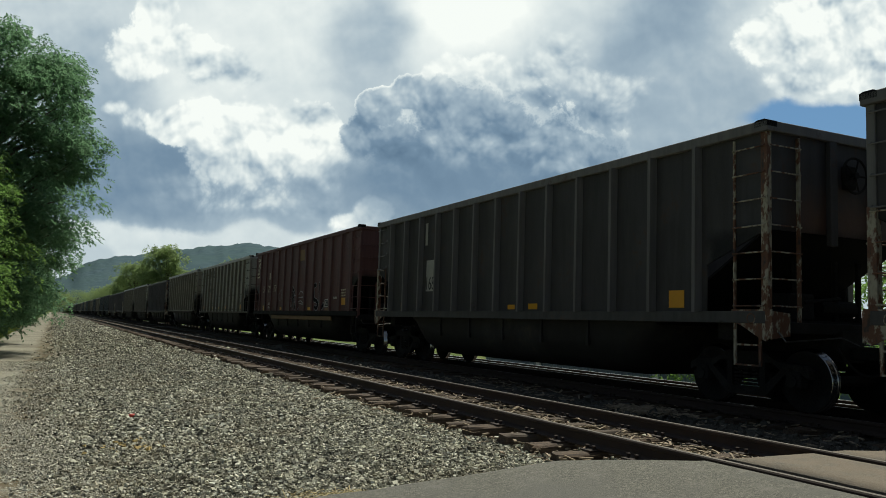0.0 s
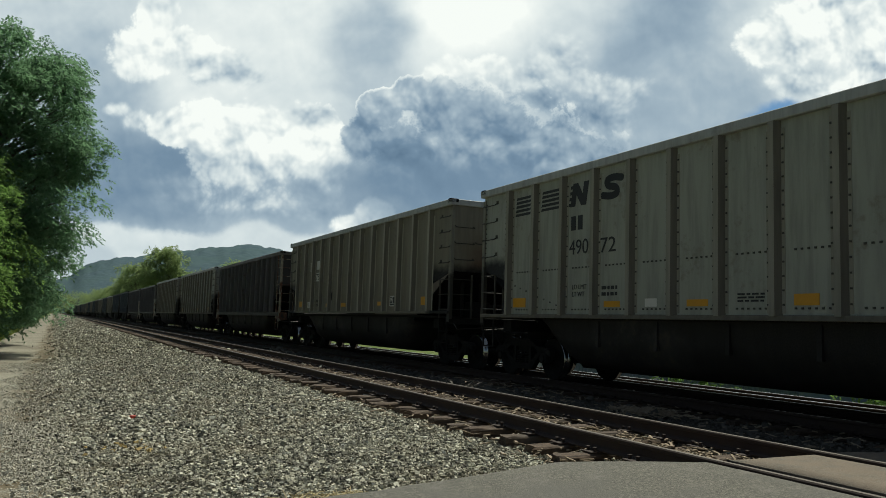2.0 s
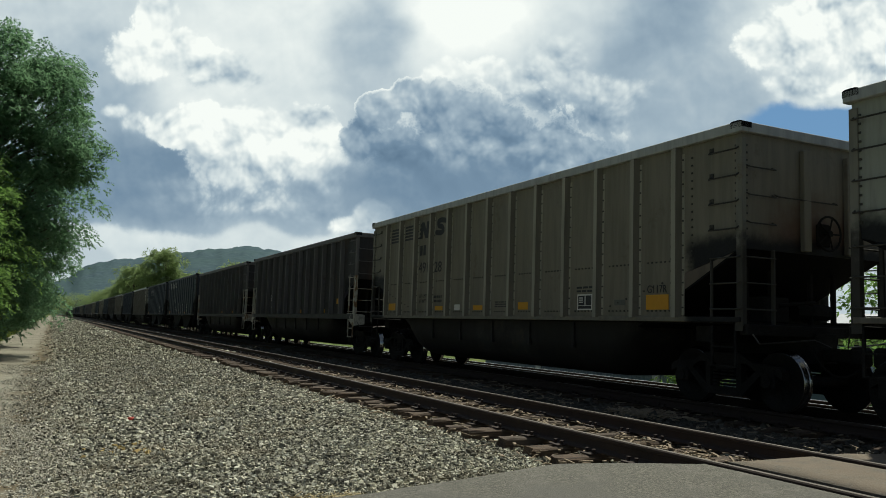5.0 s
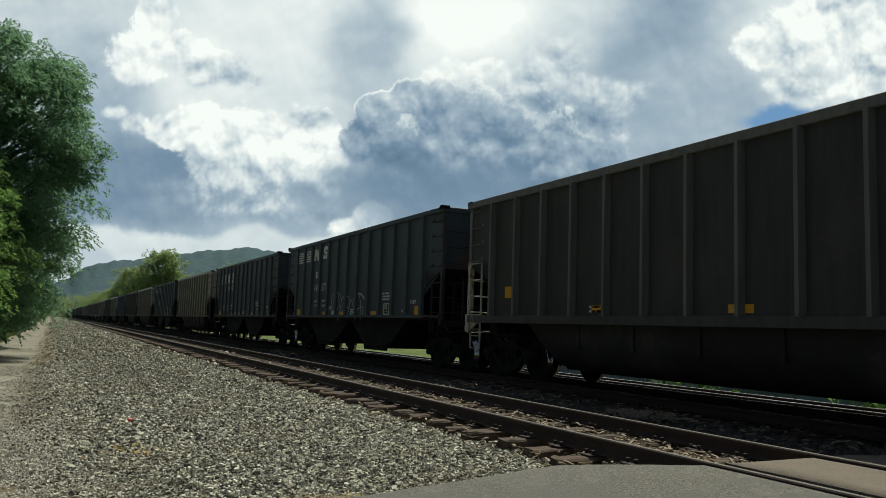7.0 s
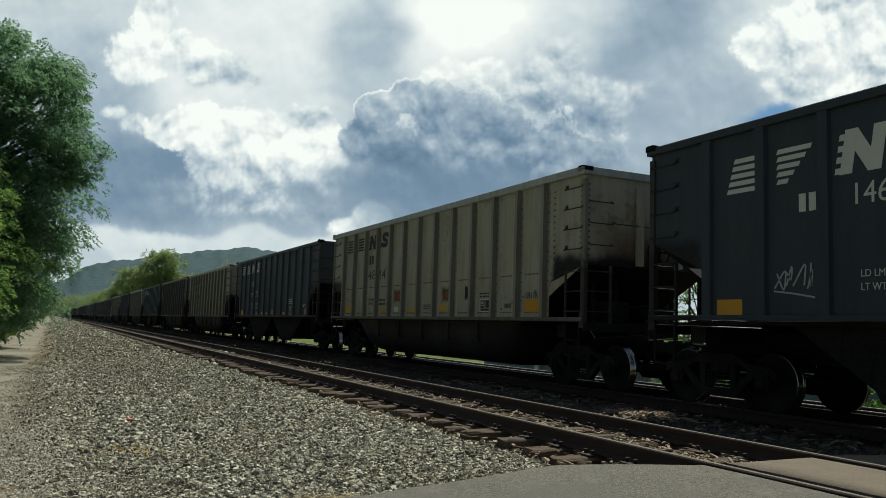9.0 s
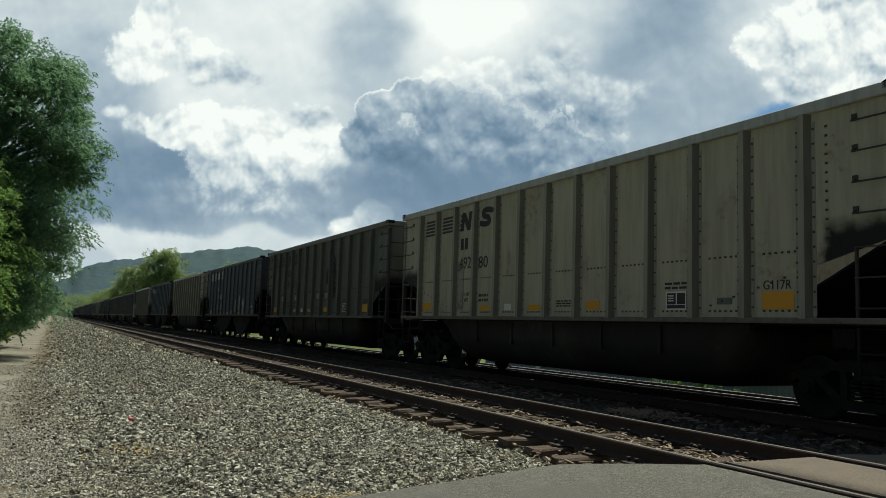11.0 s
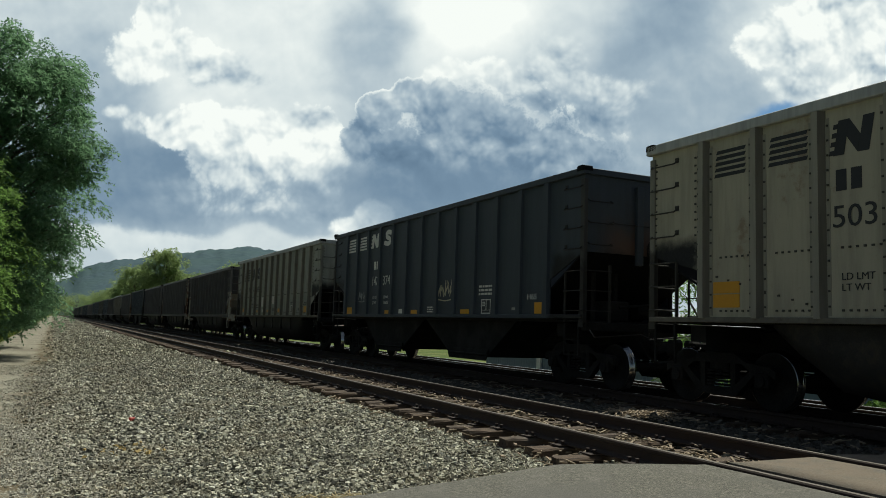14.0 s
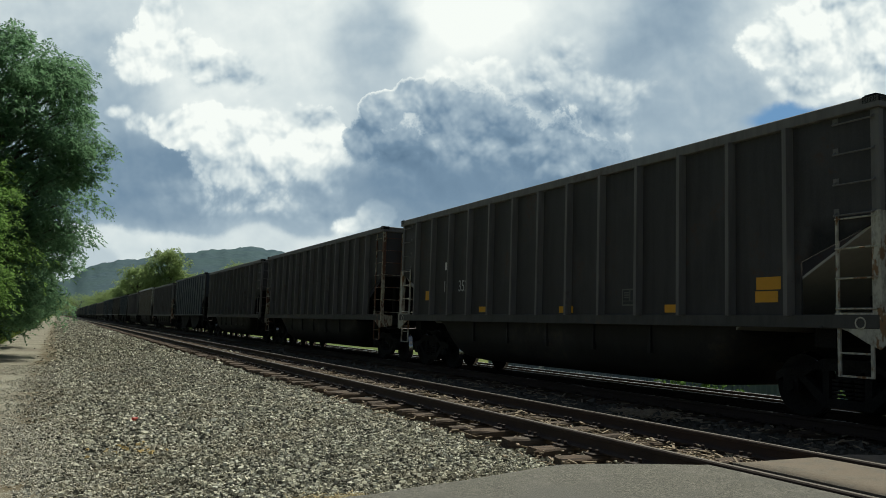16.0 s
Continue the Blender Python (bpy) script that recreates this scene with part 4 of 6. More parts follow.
def ladder_mesh(tall, mat):
    """Side ladder by the corner: a stile and rungs that reach the post."""
    bm = bm_new()
    pale = mat in ("rusty_post", "pale_post")
    top = 4.0 if tall else 2.74 if pale else 2.3
    box(bm, -0.03, 0.015, -0.615, -0.58, 1.3, top, bevel=0.006)
    if pale and not tall:
        box(bm, -0.045, 0.062, -0.095, 0.034, 1.46, top, bevel=0.006)
    for i in range(7 if tall else 4 if pale else 3):
        z = 1.52 + i * 0.385
        rod(bm, (-0.03, -0.60, z), (-0.05, -0.58, z), 0.012, 6)
        rod(bm, (-0.05, -0.60, z), (-0.05, -0.02, z), 0.012, 6)
        rod(bm, (-0.05, -0.02, z), (-0.0, -0.02, z + 0.05), 0.012, 6)
    return mesh_of("ladder", bm, mat)


def grab_mesh(mat):
    bm = bm_new()
    rod(bm, (-0.07, -0.6, 0), (-0.07, -0.04, 0), 0.012, 6)
    for y in (-0.6, -0.04):
        rod(bm, (-0.07, y, 0), (0.0, y, 0.05), 0.013, 6)
        box(bm, -0.012, 0.006, y - 0.04, y + 0.04, 0.02, 0.10)
    return mesh_of("grab_iron", bm, mat)


def stirrup_mesh(mat):
    bm = bm_new()
    for y in (-0.58, -0.12):
        box(bm, -0.03, 0.0, y - 0.02, y + 0.02, 0.66, 1.28)
    for z in (0.67, 0.96):
        box(bm, -0.035, 0.005, -0.58, -0.12, z - 0.012, z + 0.012)
    return mesh_of("stirrup_step", bm, mat)


def end_ladder_mesh(tall, mat):
    bm = bm_new()
    top = 4.0 if tall else 2.42
    box(bm, 0.57, 0.605, 0.01, 0.075, 1.3, top, bevel=0.006)
    for i in range(7 if tall else 3):
        z = 1.52 + i * 0.385
        rod(bm, (0.0, 0.07, z), (0.62, 0.07, z), 0.012, 6)
    return mesh_of("end_ladder", bm, mat)


def end_grab_mesh(mat, length):
    bm = bm_new()
    rod(bm, (0.08, 0.08, 0), (0.08 + length, 0.08, 0), 0.012, 6)
    for x in (0.08, 0.08 + length):
        rod(bm, (x, 0.08, 0), (x, 0.0, 0.04), 0.012, 6)
    return mesh_of("grab_iron", bm, mat)


def brace_mesh(mat):
    bm = bm_new()
    box(bm, -0.08, 0.08, 0.004, 0.09, 2.45, 4.03, bevel=0.008)
    return mesh_of("end_brace", bm, mat)


def bracket_mesh(mat):
    """Bent corner plate with a pulling hole and a short grab."""
    bm = bm_new()
    n = 12
    rim = [(0.10, 1.47), (-0.30, 1.47), (-0.62, 1.47), (-0.62, 1.30), (-0.40, 1.22), (-0.18, 1.10), (0.0, 1.02), (0.10, 1.10)]
    prism(bm, rim, -0.05, -0.02)
    prism(bm, [(-0.05, 1.05), (0.32, 1.10), (0.32, 1.42), (-0.05, 1.45)], 0.085, 0.11, "y")
    for i in range(n):
        a, b = 2 * math.pi * i / n, 2 * math.pi * (i + 1) / n
        rod(bm, (-0.052, -0.25 + 0.07 * math.cos(a), 1.34 + 0.07 * math.sin(a)), (-0.052, -0.25 + 0.07 * math.cos(b), 1.34 + 0.07 * math.sin(b)), 0.014, 6)
    return mesh_of("corner_bracket", bm, mat)


def lever_mesh():
    """Bent rod that runs from the corner to the coupler, bent and worn."""
    bm = bm_new()
    knots = [(0.06, 0.13, 1.16), (0.12, 0.20, 1.02), (0.55, 0.24, 1.05), (1.15, 0.30, 1.10), (1.45, 0.36, 0.99)]
    for p, q in zip(knots, knots[1:]):
        rod(bm, p, q, 0.011, 6)
    return mesh_of("cut_lever", bm, "worn_steel")


def coupler_mesh():
    bm = bm_new()
    box(bm, -0.09, 0.09, 0.0, 0.52, 0.78, 0.98, bevel=0.02)
    box(bm, -0.17, 0.11, 0.48, 0.72, 0.72, 1.02, bevel=0.05)
    box(bm, 0.06, 0.17, 0.56, 0.80, 0.74, 1.0, bevel=0.04)
    last = Vector((0.35, 0.05, 0.95))
    for i in range(1, 9):
        t = i / 8
        q = Vector((0.35 - 0.3 * t, 0.05 + 0.68 * t, 0.95 - 1.25 * t * (1 - t) - 0.15 * t))
        rod(bm, last, q, 0.022, 6)
        last = q
    return mesh_of("coupler", bm, "grimy_steel")


def wheel_of_brake():
    bm = bm_new()
    n = 20
    for i in range(n):
        a, b = 2 * math.pi * i / n, 2 * math.pi * (i + 1) / n
        rod(bm, (0.27 * math.cos(a), 0, 0.27 * math.sin(a)), (0.27 * math.cos(b), 0, 0.27 * math.sin(b)), 0.018, 6)
    for i in range(5):
        a = 2 * math.pi * i / 5
        rod(bm, (0, 0, 0), (0.27 * math.cos(a), 0, 0.27 * math.sin(a)), 0.014, 6)
    rod(bm, (0, -0.04, 0), (0, 0.12, 0), 0.05, 8)
    box(bm, -0.12, 0.12, 0.06, 0.16, -0.2, 0.16, bevel=0.02)
    return mesh_of("brake_wheel", bm, "grimy_steel")


def wheelset_mesh():
    bm = bm_new()
    rod(bm, (-1.08, 0, 0), (1.08, 0, 0), 0.085, 12)
    for k in (-1, 1):
        prof = [(-0.082, 0.20), (-0.078, 0.43), (-0.070, 0.478), (-0.045, 0.486), (-0.028, 0.470), (-0.018, 0.458), (0.060, 0.452), (0.066, 0.440), (0.066, 0.37), (0.035, 0.33), (0.028, 0.22), (0.07, 0.14), (0.09, 0.10)]
        lathe_x(bm, [(k * x, r) for x, r in prof], k * 0.742, 32, [0, 0, 1, 1, 1, 1, 1, 0, 0, 0, 0, 0])
        for i in range(3):
            a = 2 * math.pi * i / 3
            c = Vector((k * 1.09, 0.045 * math.cos(a), 0.045 * math.sin(a)))
            rod(bm, c, c + Vector((k * 0.015, 0, 0)), 0.014, 6)
    bmesh.ops.recalc_face_normals(bm, faces=bm.faces)
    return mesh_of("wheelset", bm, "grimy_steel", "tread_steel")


def frame_mesh():
    """Cast side frame of a three-piece bogie."""
    bm = bm_new()
    top = [(-1.15, 0.62), (-1.05, 0.68), (-0.6, 0.72), (-0.35, 0.86), (0.35, 0.86), (0.6, 0.72), (1.05, 0.68), (1.15, 0.62)]
    low = [(1.15, 0.50), (1.0, 0.56), (0.72, 0.54), (0.36, 0.22), (-0.36, 0.22), (-0.72, 0.54), (-1.0, 0.56), (-1.15, 0.50)]
    prism(bm, [(-1.15, 0.50), (-1.15, 0.62)] + top[1:-1] + [(1.15, 0.62), (1.15, 0.50), (1.0, 0.58), (0.7, 0.58), (0.5, 0.70), (-0.5, 0.70), (-0.7, 0.58), (-1.0, 0.58)], -0.07, 0.07)
    prism(bm, [(0.8, 0.60), (0.66, 0.60), (0.30, 0.32), (-0.30, 0.32), (-0.66, 0.60), (-0.8, 0.60), (-0.38, 0.20), (0.38, 0.20)], -0.06, 0.06)
    for y in (-0.32, 0.32):
        box(bm, -0.055, 0.055, y - 0.05, y + 0.05, 0.3, 0.72)
    for y in (-0.89, 0.89):
        box(bm, -0.09, 0.09, y - 0.13, y + 0.13, 0.36, 0.60, bevel=0.02)
        rod(bm, (-0.12, y, 0.457), (0.12, y, 0.457), 0.09, 12)
    for y in (-0.17, 0, 0.17):
        for i in range(5):
            z = 0.34 + i * 0.055
            rod(bm, (0, y, z), (0, y, z + 0.03), 0.075, 10)
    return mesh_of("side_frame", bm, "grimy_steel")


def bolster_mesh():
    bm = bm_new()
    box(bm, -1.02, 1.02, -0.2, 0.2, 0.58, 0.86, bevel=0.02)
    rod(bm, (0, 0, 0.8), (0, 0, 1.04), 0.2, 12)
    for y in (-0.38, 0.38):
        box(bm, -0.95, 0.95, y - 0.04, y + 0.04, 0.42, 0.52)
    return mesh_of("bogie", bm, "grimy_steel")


WHEELSET, FRAME, BOLSTER = wheelset_mesh(), frame_mesh(), bolster_mesh()
COUPLER, BRAKE, CAP, CSILL, PLATFORM = coupler_mesh(), wheel_of_brake(), cap_mesh(), centre_sill_mesh(), platform_mesh()
CARS = {}


def coal_car(n, style, mat, ribs=None, posts=None, sill=None, label="", tall=None, chord=None, end_mat="flat_black", belly="grimy_steel"):
    """One coal car, its far end towards +y. Seen side: -x."""
    ribs, posts, sill, chord = ribs or mat, posts or mat, sill or mat, chord or mat
    tall = bool(tall)
    car = new("hopper_car" if style == "bay" else "coal_gondola")
    tagged(car, label, "freight car", "cars of the coal train")
    part("body", cached(("body", style, mat), lambda: body_mesh(style, mat)), car)
    for k in (-1, 1):
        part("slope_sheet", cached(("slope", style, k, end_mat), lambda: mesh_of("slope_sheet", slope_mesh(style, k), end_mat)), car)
        turn = pose(0, 0, 0, 0, 0, 0 if k > 0 else 180)
        part("end_platform", PLATFORM, car, "", turn @ pose(0, L2 - 7.525, 0))
        part("coupler", COUPLER, car, "", turn @ pose(0, L2 + 0.1, 0))
        part("side_sill", cached(("sill", sill, L2), lambda: sill_mesh(sill)), car, "", pose(-HB + 0.04, 0, STYLES[style]["zs"] - 1.43) if k < 0 else pose(HB - 0.04, 0, STYLES[style]["zs"] - 1.43, 0, 0, 180))
    part("top_chord", cached(("chord", style, chord), lambda: chord_mesh(style, chord)), car)
    part("centre_sill", CSILL, car)
    # flank tone for each body paint, drab_rib included: painted rib shade
    flank = {"grey_paint": "grey_dark", "cream_paint": "grey_dark", "tan_paint": "tan_dark", "drab_paint": "drab_rib"}.get(mat)
    rib = cached(("rib", style, ribs, flank), lambda: rib_mesh(style, ribs, flank))
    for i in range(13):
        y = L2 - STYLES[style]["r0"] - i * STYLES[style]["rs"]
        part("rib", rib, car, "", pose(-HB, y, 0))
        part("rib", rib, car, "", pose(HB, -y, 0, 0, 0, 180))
    if style == "tub":
        tagged(part("rivet_seam", cached(("rivet", "drab_rib"), lambda: rivets_mesh("drab_rib")), car, "", pose(-HB, 0, 0)), kind="stuff")
    pmat = posts if posts not in ("rusty_post", "pale_post") else ribs
    stands = {k: cached(("post", k), lambda: post_mesh(k)) for k in (posts, pmat)}
    lads = {up: cached(("ladder", up, posts), lambda: ladder_mesh(up, posts)) for up in (tall, False)}
    ends = {up: cached(("end", up, posts), lambda: end_ladder_mesh(up, posts)) for up in (tall, False)}
    lever = cached(("lever",), lever_mesh)
    for ex in (-1, 1):
        for ey in (-1, 1):
            m = Matrix.Diagonal((-ex, ey, 1, 1))
            at = Matrix.Translation((ex * HB, ey * L2, 0))
            part("corner_post", stands[posts if tall and ey < 0 else pmat], car, "", at @ m)
            part("corner_cap", CAP, car, "", pose(ex * (HB - 0.02), ey * (L2 - 0.04), STYLES[style]["zt"] - 4.10))
        for ey in (-1, 1):
            part("ladder", lads[tall and ey < 0], car, "", Matrix.Translation((ex * HB, ey * L2, 0)) @ Matrix.Diagonal((-ex, ey, 1, 1)))
    low = posts if posts in ("rusty_post", "pale_post") else "grimy_steel"
    step = cached(("step", low), lambda: stirrup_mesh(low))
    grab = cached(("grab", pmat), lambda: grab_mesh(pmat))
    short, wide = cached(("short", pmat), lambda: end_grab_mesh(pmat, 0.54)), cached(("wide", pmat), lambda: end_grab_mesh(pmat, 1.3))
    brace = cached(("brace", mat), lambda: brace_mesh(mat))
    for ey in (-1, 1):
        corner = Matrix.Translation((-HB, ey * L2, 0)) @ Matrix.Diagonal((1, ey, 1, 1))
        part("end_ladder", ends[tall and ey < 0], car, "", corner)
        part("cut_lever", lever, car, "worn bright steel uncoupling rod", corner)
        part("stirrup_step", step, car, "", corner)
        if posts in ("rusty_post", "pale_post"):
            part("corner_bracket", cached(("bracket", posts), lambda: bracket_mesh(posts)), car, "", corner)
        for x in (1.3, 2.3):
            part("end_brace", brace, car, "", corner @ pose(x, 0, 0))
        if not (tall and ey < 0):
            for i in range(4):
                part("grab_iron", grab, car, "", corner @ pose(0, 0, 2.72 + i * 0.40))
            for i in range(3):
                part("grab_iron", short, car, "", corner @ pose(0, 0, 2.80 + i * 0.42))
            part("grab_iron", wide, car, "", corner @ pose(0.6, 0, 3.24))
    part("brake_wheel", BRAKE, car, "", pose(0.1, -L2 - 0.14, 3.55 if tall else 2.75))
    if STYLES[style]["hopper"]:
        hop = cached(("hopper", belly), lambda: hopper_mesh(belly))
        part("hopper", hop, car, "", pose(0, 2.5, 0))
        part("hopper", hop, car, "", pose(0, -2.5, 0, 0, 0, 180))
    else:
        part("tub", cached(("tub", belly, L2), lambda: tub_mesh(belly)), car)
    sets = []
    for ey in (-1, 1):
        bogie = part("bogie", BOLSTER, car, "", pose(0, ey * (L2 - 0.925), 0))
        for ex in (-1, 1):
            part("side_frame", FRAME, bogie, "", pose(ex * 0.99, 0, 0))
        for wy in (-0.89, 0.89):
            ws = part("wheelset", WHEELSET, bogie, "", pose(0, wy, 0.457))
            sets.append((ws, wy))
    CARS[n] = (car, sets)
    return car


# ---- markings on the car sides: d runs from the far end, z up ----
def on_side(car, name, bm, mat, label=""):
    return part(name, mesh_of(name, bm, mat), car, label, pose(-HB - 0.003, 0, 0))


def quad(bm, pts):
    """Flat marking with a little thickness; pts are (d, z)."""
    lo = [bm.verts.new((0.0, L2 - d, z)) for d, z in pts]
    hi = [bm.verts.new((-0.004, L2 - d, z)) for d, z in pts]
    n = len(pts)
    fs = [bm.faces.new(hi)]
    for i in range(n):
        fs.append(bm.faces.new((lo[i], lo[(i + 1) % n], hi[(i + 1) % n], hi[i])))
    bmesh.ops.recalc_face_normals(bm, faces=fs)


def plate(car, d0, z0, d1, z1, mat="yellow_mark", name="marker_plate", label=""):
    bm = bm_new()
    quad(bm, [(d0, z0), (d1, z0), (d1, z1), (d0, z1)])
    return on_side(car, name, bm, mat, label)


def yellow(car, d0, z0, d1, z1):
    plate(car, d0, z0, d1, z1, "yellow_mark", "reflector_strip", "amber yellow reflective strip")


def bars(car, d0, z0, d1, z1, rows, mat="white_mark", name="stencil"):
    """Writing too small to read, as rows of short bars."""
    rnd = random.Random(int(d0 * 100 + z0 * 1000))
    bm = bm_new()
    h = (z1 - z0) / rows
    for r in range(rows):
        d = d0
        while d < d1 - 0.02:
            w = min(rnd.uniform(0.05, 0.18), d1 - d)
            quad(bm, [(d, z0 + r * h), (d + w, z0 + r * h), (d + w, z0 + r * h + h * 0.55), (d, z0 + r * h + h * 0.55)])
            d += w + 0.035
    tagged(on_side(car, name, bm, mat), kind="stuff")


def lettering(car, text, d0, z0, d1, z1, mat="white_mark", x=0.0):
    """Readable characters, fitted to a width and height."""
    cu = bpy.data.curves.new("lettering", "FONT")
    cu.body, cu.extrude, cu.resolution_u = text, 0.002, 3
    tmp = new("lettering_tmp", cu)
    bpy.context.view_layer.update()
    me = bpy.data.meshes.new_from_object(tmp.evaluated_get(bpy.context.evaluated_depsgraph_get()))
    bpy.data.objects.remove(tmp)
    co = np.empty(len(me.vertices) * 3)
    me.vertices.foreach_get("co", co)
    co = co.reshape(-1, 3)
    lo, hi = co.min(0), co.max(0)
    out = np.empty_like(co)
    out[:, 0] = -(co[:, 2] - lo[2]) - 0.001 + x
    out[:, 1] = L2 - (d0 + (co[:, 0] - lo[0]) / (hi[0] - lo[0]) * (d1 - d0))
    out[:, 2] = z0 + (co[:, 1] - lo[1]) / (hi[1] - lo[1]) * (z1 - z0)
    me.vertices.foreach_set("co", out.reshape(-1))
    me.materials.clear()
    me.materials.append(MATS[mat])
    me.name = "lettering"
    part("lettering", me, car, "", pose(-HB - 0.004, 0, 0))


def stripes(car, d0, z0, d1, z1, mat, slant=0.0, taper=0.0, rows=5):
    bm = bm_new()
    h = (z1 - z0) / rows
    for r in range(rows):
        a, b = z0 + r * h, z0 + r * h + h * 0.62
        s0, s1 = slant * r / rows, taper * (1 - r / rows)
        quad(bm, [(d0 + s0, a), (d1 - s1, a), (d1 - s1 + 0.03, b), (d0 + s0 + 0.03, b)])
    on_side(car, "emblem", bm, mat)


def ribbon(bm, pts, width, lift=0.0):
    """A sprayed line of even width that bends smoothly through pts (d, z)."""
    p = [Vector(q) for q in pts]
    p = [2 * p[0] - p[1]] + p + [2 * p[-1] - p[-2]]
    line = []
    for a, b, c, d in zip(p, p[1:], p[2:], p[3:]):
        for t in (0.0, 0.2, 0.4, 0.6, 0.8):
            line.append(0.5 * (2 * b + (c - a) * t + (2 * a - 5 * b + 4 * c - d) * t * t + (3 * b - a - 3 * c + d) * t ** 3))
    line.append(p[-2])
    rail = []
    for i, q in enumerate(line):
        w = (line[min(i + 1, len(line) - 1)] - line[max(i - 1, 0)]).normalized() * width / 2
        rail.append([bm.verts.new((x, L2 - q.x + k * w.y, q.y + k * w.x)) for k in (-1, 1) for x in (-lift, -lift - 0.003)])
    for a, b in zip(rail, rail[1:]):
        for i, j in ((1, 3), (0, 1), (2, 3)):
            bm.faces.new((a[i], b[i], b[j], a[j]))
    for x in (-lift - 0.003,):
        for q, r in ((line[0], line[1]), (line[-1], line[-2])):
            back = (q - r).normalized() * width / 2
            fan = [bm.verts.new((x, L2 - (q.x + back.x * math.sin(t) + back.y * math.cos(t)), q.y + back.y * math.sin(t) - back.x * math.cos(t))) for t in np.linspace(0, math.pi, 7)]
            bm.faces.new(fan)
    bmesh.ops.recalc_face_normals(bm, faces=bm.faces)


def emblem(car, d0, z0, d1, z1, mat, kind):
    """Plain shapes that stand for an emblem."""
    bm = bm_new()
    w, h = d1 - d0, z1 - z0
    if kind == "slant":
        def at(x, f):
            return (d0 + x * w, z0 + f * h)
        for k in range(4):
            f = 0.02 + 0.25 * k
            quad(bm, [at(-0.08 + 0.14 * f, f), at(0.027 + 0.14 * f, f), at(0.027 + 0.14 * (f + 0.14), f + 0.14), at(-0.06 + 0.14 * f, f + 0.14)])
        for x, c in ((0.03, 0.26), (0.62, 0.26)):
            quad(bm, [at(x, 0), at(x + c, 0), at(x + c + 0.14, 1), at(x + 0.14, 1)])
        quad(bm, [at(0.432, 1), at(0.362, 0.5), at(0.618, 0), at(0.688, 0.5)])
    elif kind == "block":
        ribbon(bm, [(d0 + a * w, z0 + b * h) for a, b in ((0.93, 0.80), (0.55, 0.88), (0.24, 0.80), (0.30, 0.58), (0.66, 0.44), (0.72, 0.20), (0.42, 0.13), (0.05, 0.20))], 0.30 * h)
    elif kind == "bars":
        for a in (0.0, 0.55):
            quad(bm, [(d0 + a * w, z0), (d0 + (a + 0.38) * w, z0), (d0 + (a + 0.38) * w, z1), (d0 + a * w, z1)])
    elif kind == "arcs":
        cx, cz = d0 + 0.60 * w, z0 + 0.55 * h
        for r0, r1, a0, a1 in ((0.30, 0.44, -20, 200), (0.10, 0.22, -20, 250)):
            n = 14
            for i in range(n):
                a, b = radians(a0 + (a1 - a0) * i / n), radians(a0 + (a1 - a0) * (i + 1) / n)
                quad(bm, [(cx + r * w * math.cos(t), cz + r * w * math.sin(t)) for r, t in ((r0, a), (r1, a), (r1, b), (r0, b))])
        for z in (0.0, 0.20):
            quad(bm, [(d0, z0 + z * h), (d0 + 0.62 * w, z0 + z * h), (d0 + 0.62 * w, z0 + (z + 0.13) * h), (d0, z0 + (z + 0.13) * h)])
    on_side(car, "emblem", bm, mat)


def data_box(car, d0, z0, d1, z1, mat="white_mark"):
    """Outlined inspection stencil."""
    bm = bm_new()
    t = 0.025
    for a in ((d0, z0, d1, z0 + t), (d0, z1 - t, d1, z1), (d0, z0 + t, d0 + t, z1 - t), (d1 - t, z0 + t, d1, z1 - t), ((d0 + d1) / 2, z0 + 0.09, (d0 + d1) / 2 + t, z1 - t), (d0 + t, z0 + 0.08, d1 - t, z0 + 0.09)):
        quad(bm, [(a[0], a[1]), (a[2], a[1]), (a[2], a[3]), (a[0], a[3])])
    for k in range(3):
        z = z1 - 0.08 - k * 0.04
        quad(bm, [(d0 + 0.05, z), (d0 + 0.18, z), (d0 + 0.18, z + 0.02), (d0 + 0.05, z + 0.02)])
    plate(car, d0, z0, d1, z1, "black_mark", "stencil_panel")
    tagged(part("data_stencil", mesh_of("data_stencil", bm, mat), car, "", pose(-HB - 0.008, 0, 0)), kind="stuff")


def scrawl(car, d0, z0, d1, z1, seed, mat="spray_paint", loops=4, width=0.022):
    """Sprayed loops that spell nothing."""
    rnd = random.Random(seed)
    bm = bm_new()
    w, h = (d1 - d0), (z1 - z0)
    for k in range(loops):
        cx, cz = d0 + w * (k + 0.5) / loops, z0 + h * rnd.uniform(0.42, 0.58)
        rx, rz = 0.55 * w / loops * rnd.uniform(0.7, 1.1), h * rnd.uniform(0.33, 0.46)
        a0, span, p = rnd.uniform(0, 6.28), rnd.uniform(3.8, 6.0), rnd.uniform(0, 6.28)
        last = None
        for i in range(25):
            a = a0 + span * i / 24
            f = 1 + 0.22 * math.sin(3 * a + p)
            q = (cx + rx * f * math.cos(a), cz + rz * f * math.sin(a))
            if last:
                dx, dz = q[0] - last[0], q[1] - last[1]
                m = math.hypot(dx, dz) or 1
                nx, nz = -dz / m * width / 2, dx / m * width / 2
                quad(bm, [(last[0] - nx, last[1] - nz), (q[0] - nx, q[1] - nz), (q[0] + nx, q[1] + nz), (last[0] + nx, last[1] + nz)])
            last = q
    on_side(car, "graffiti", bm, mat, "sprayed graffiti outline")


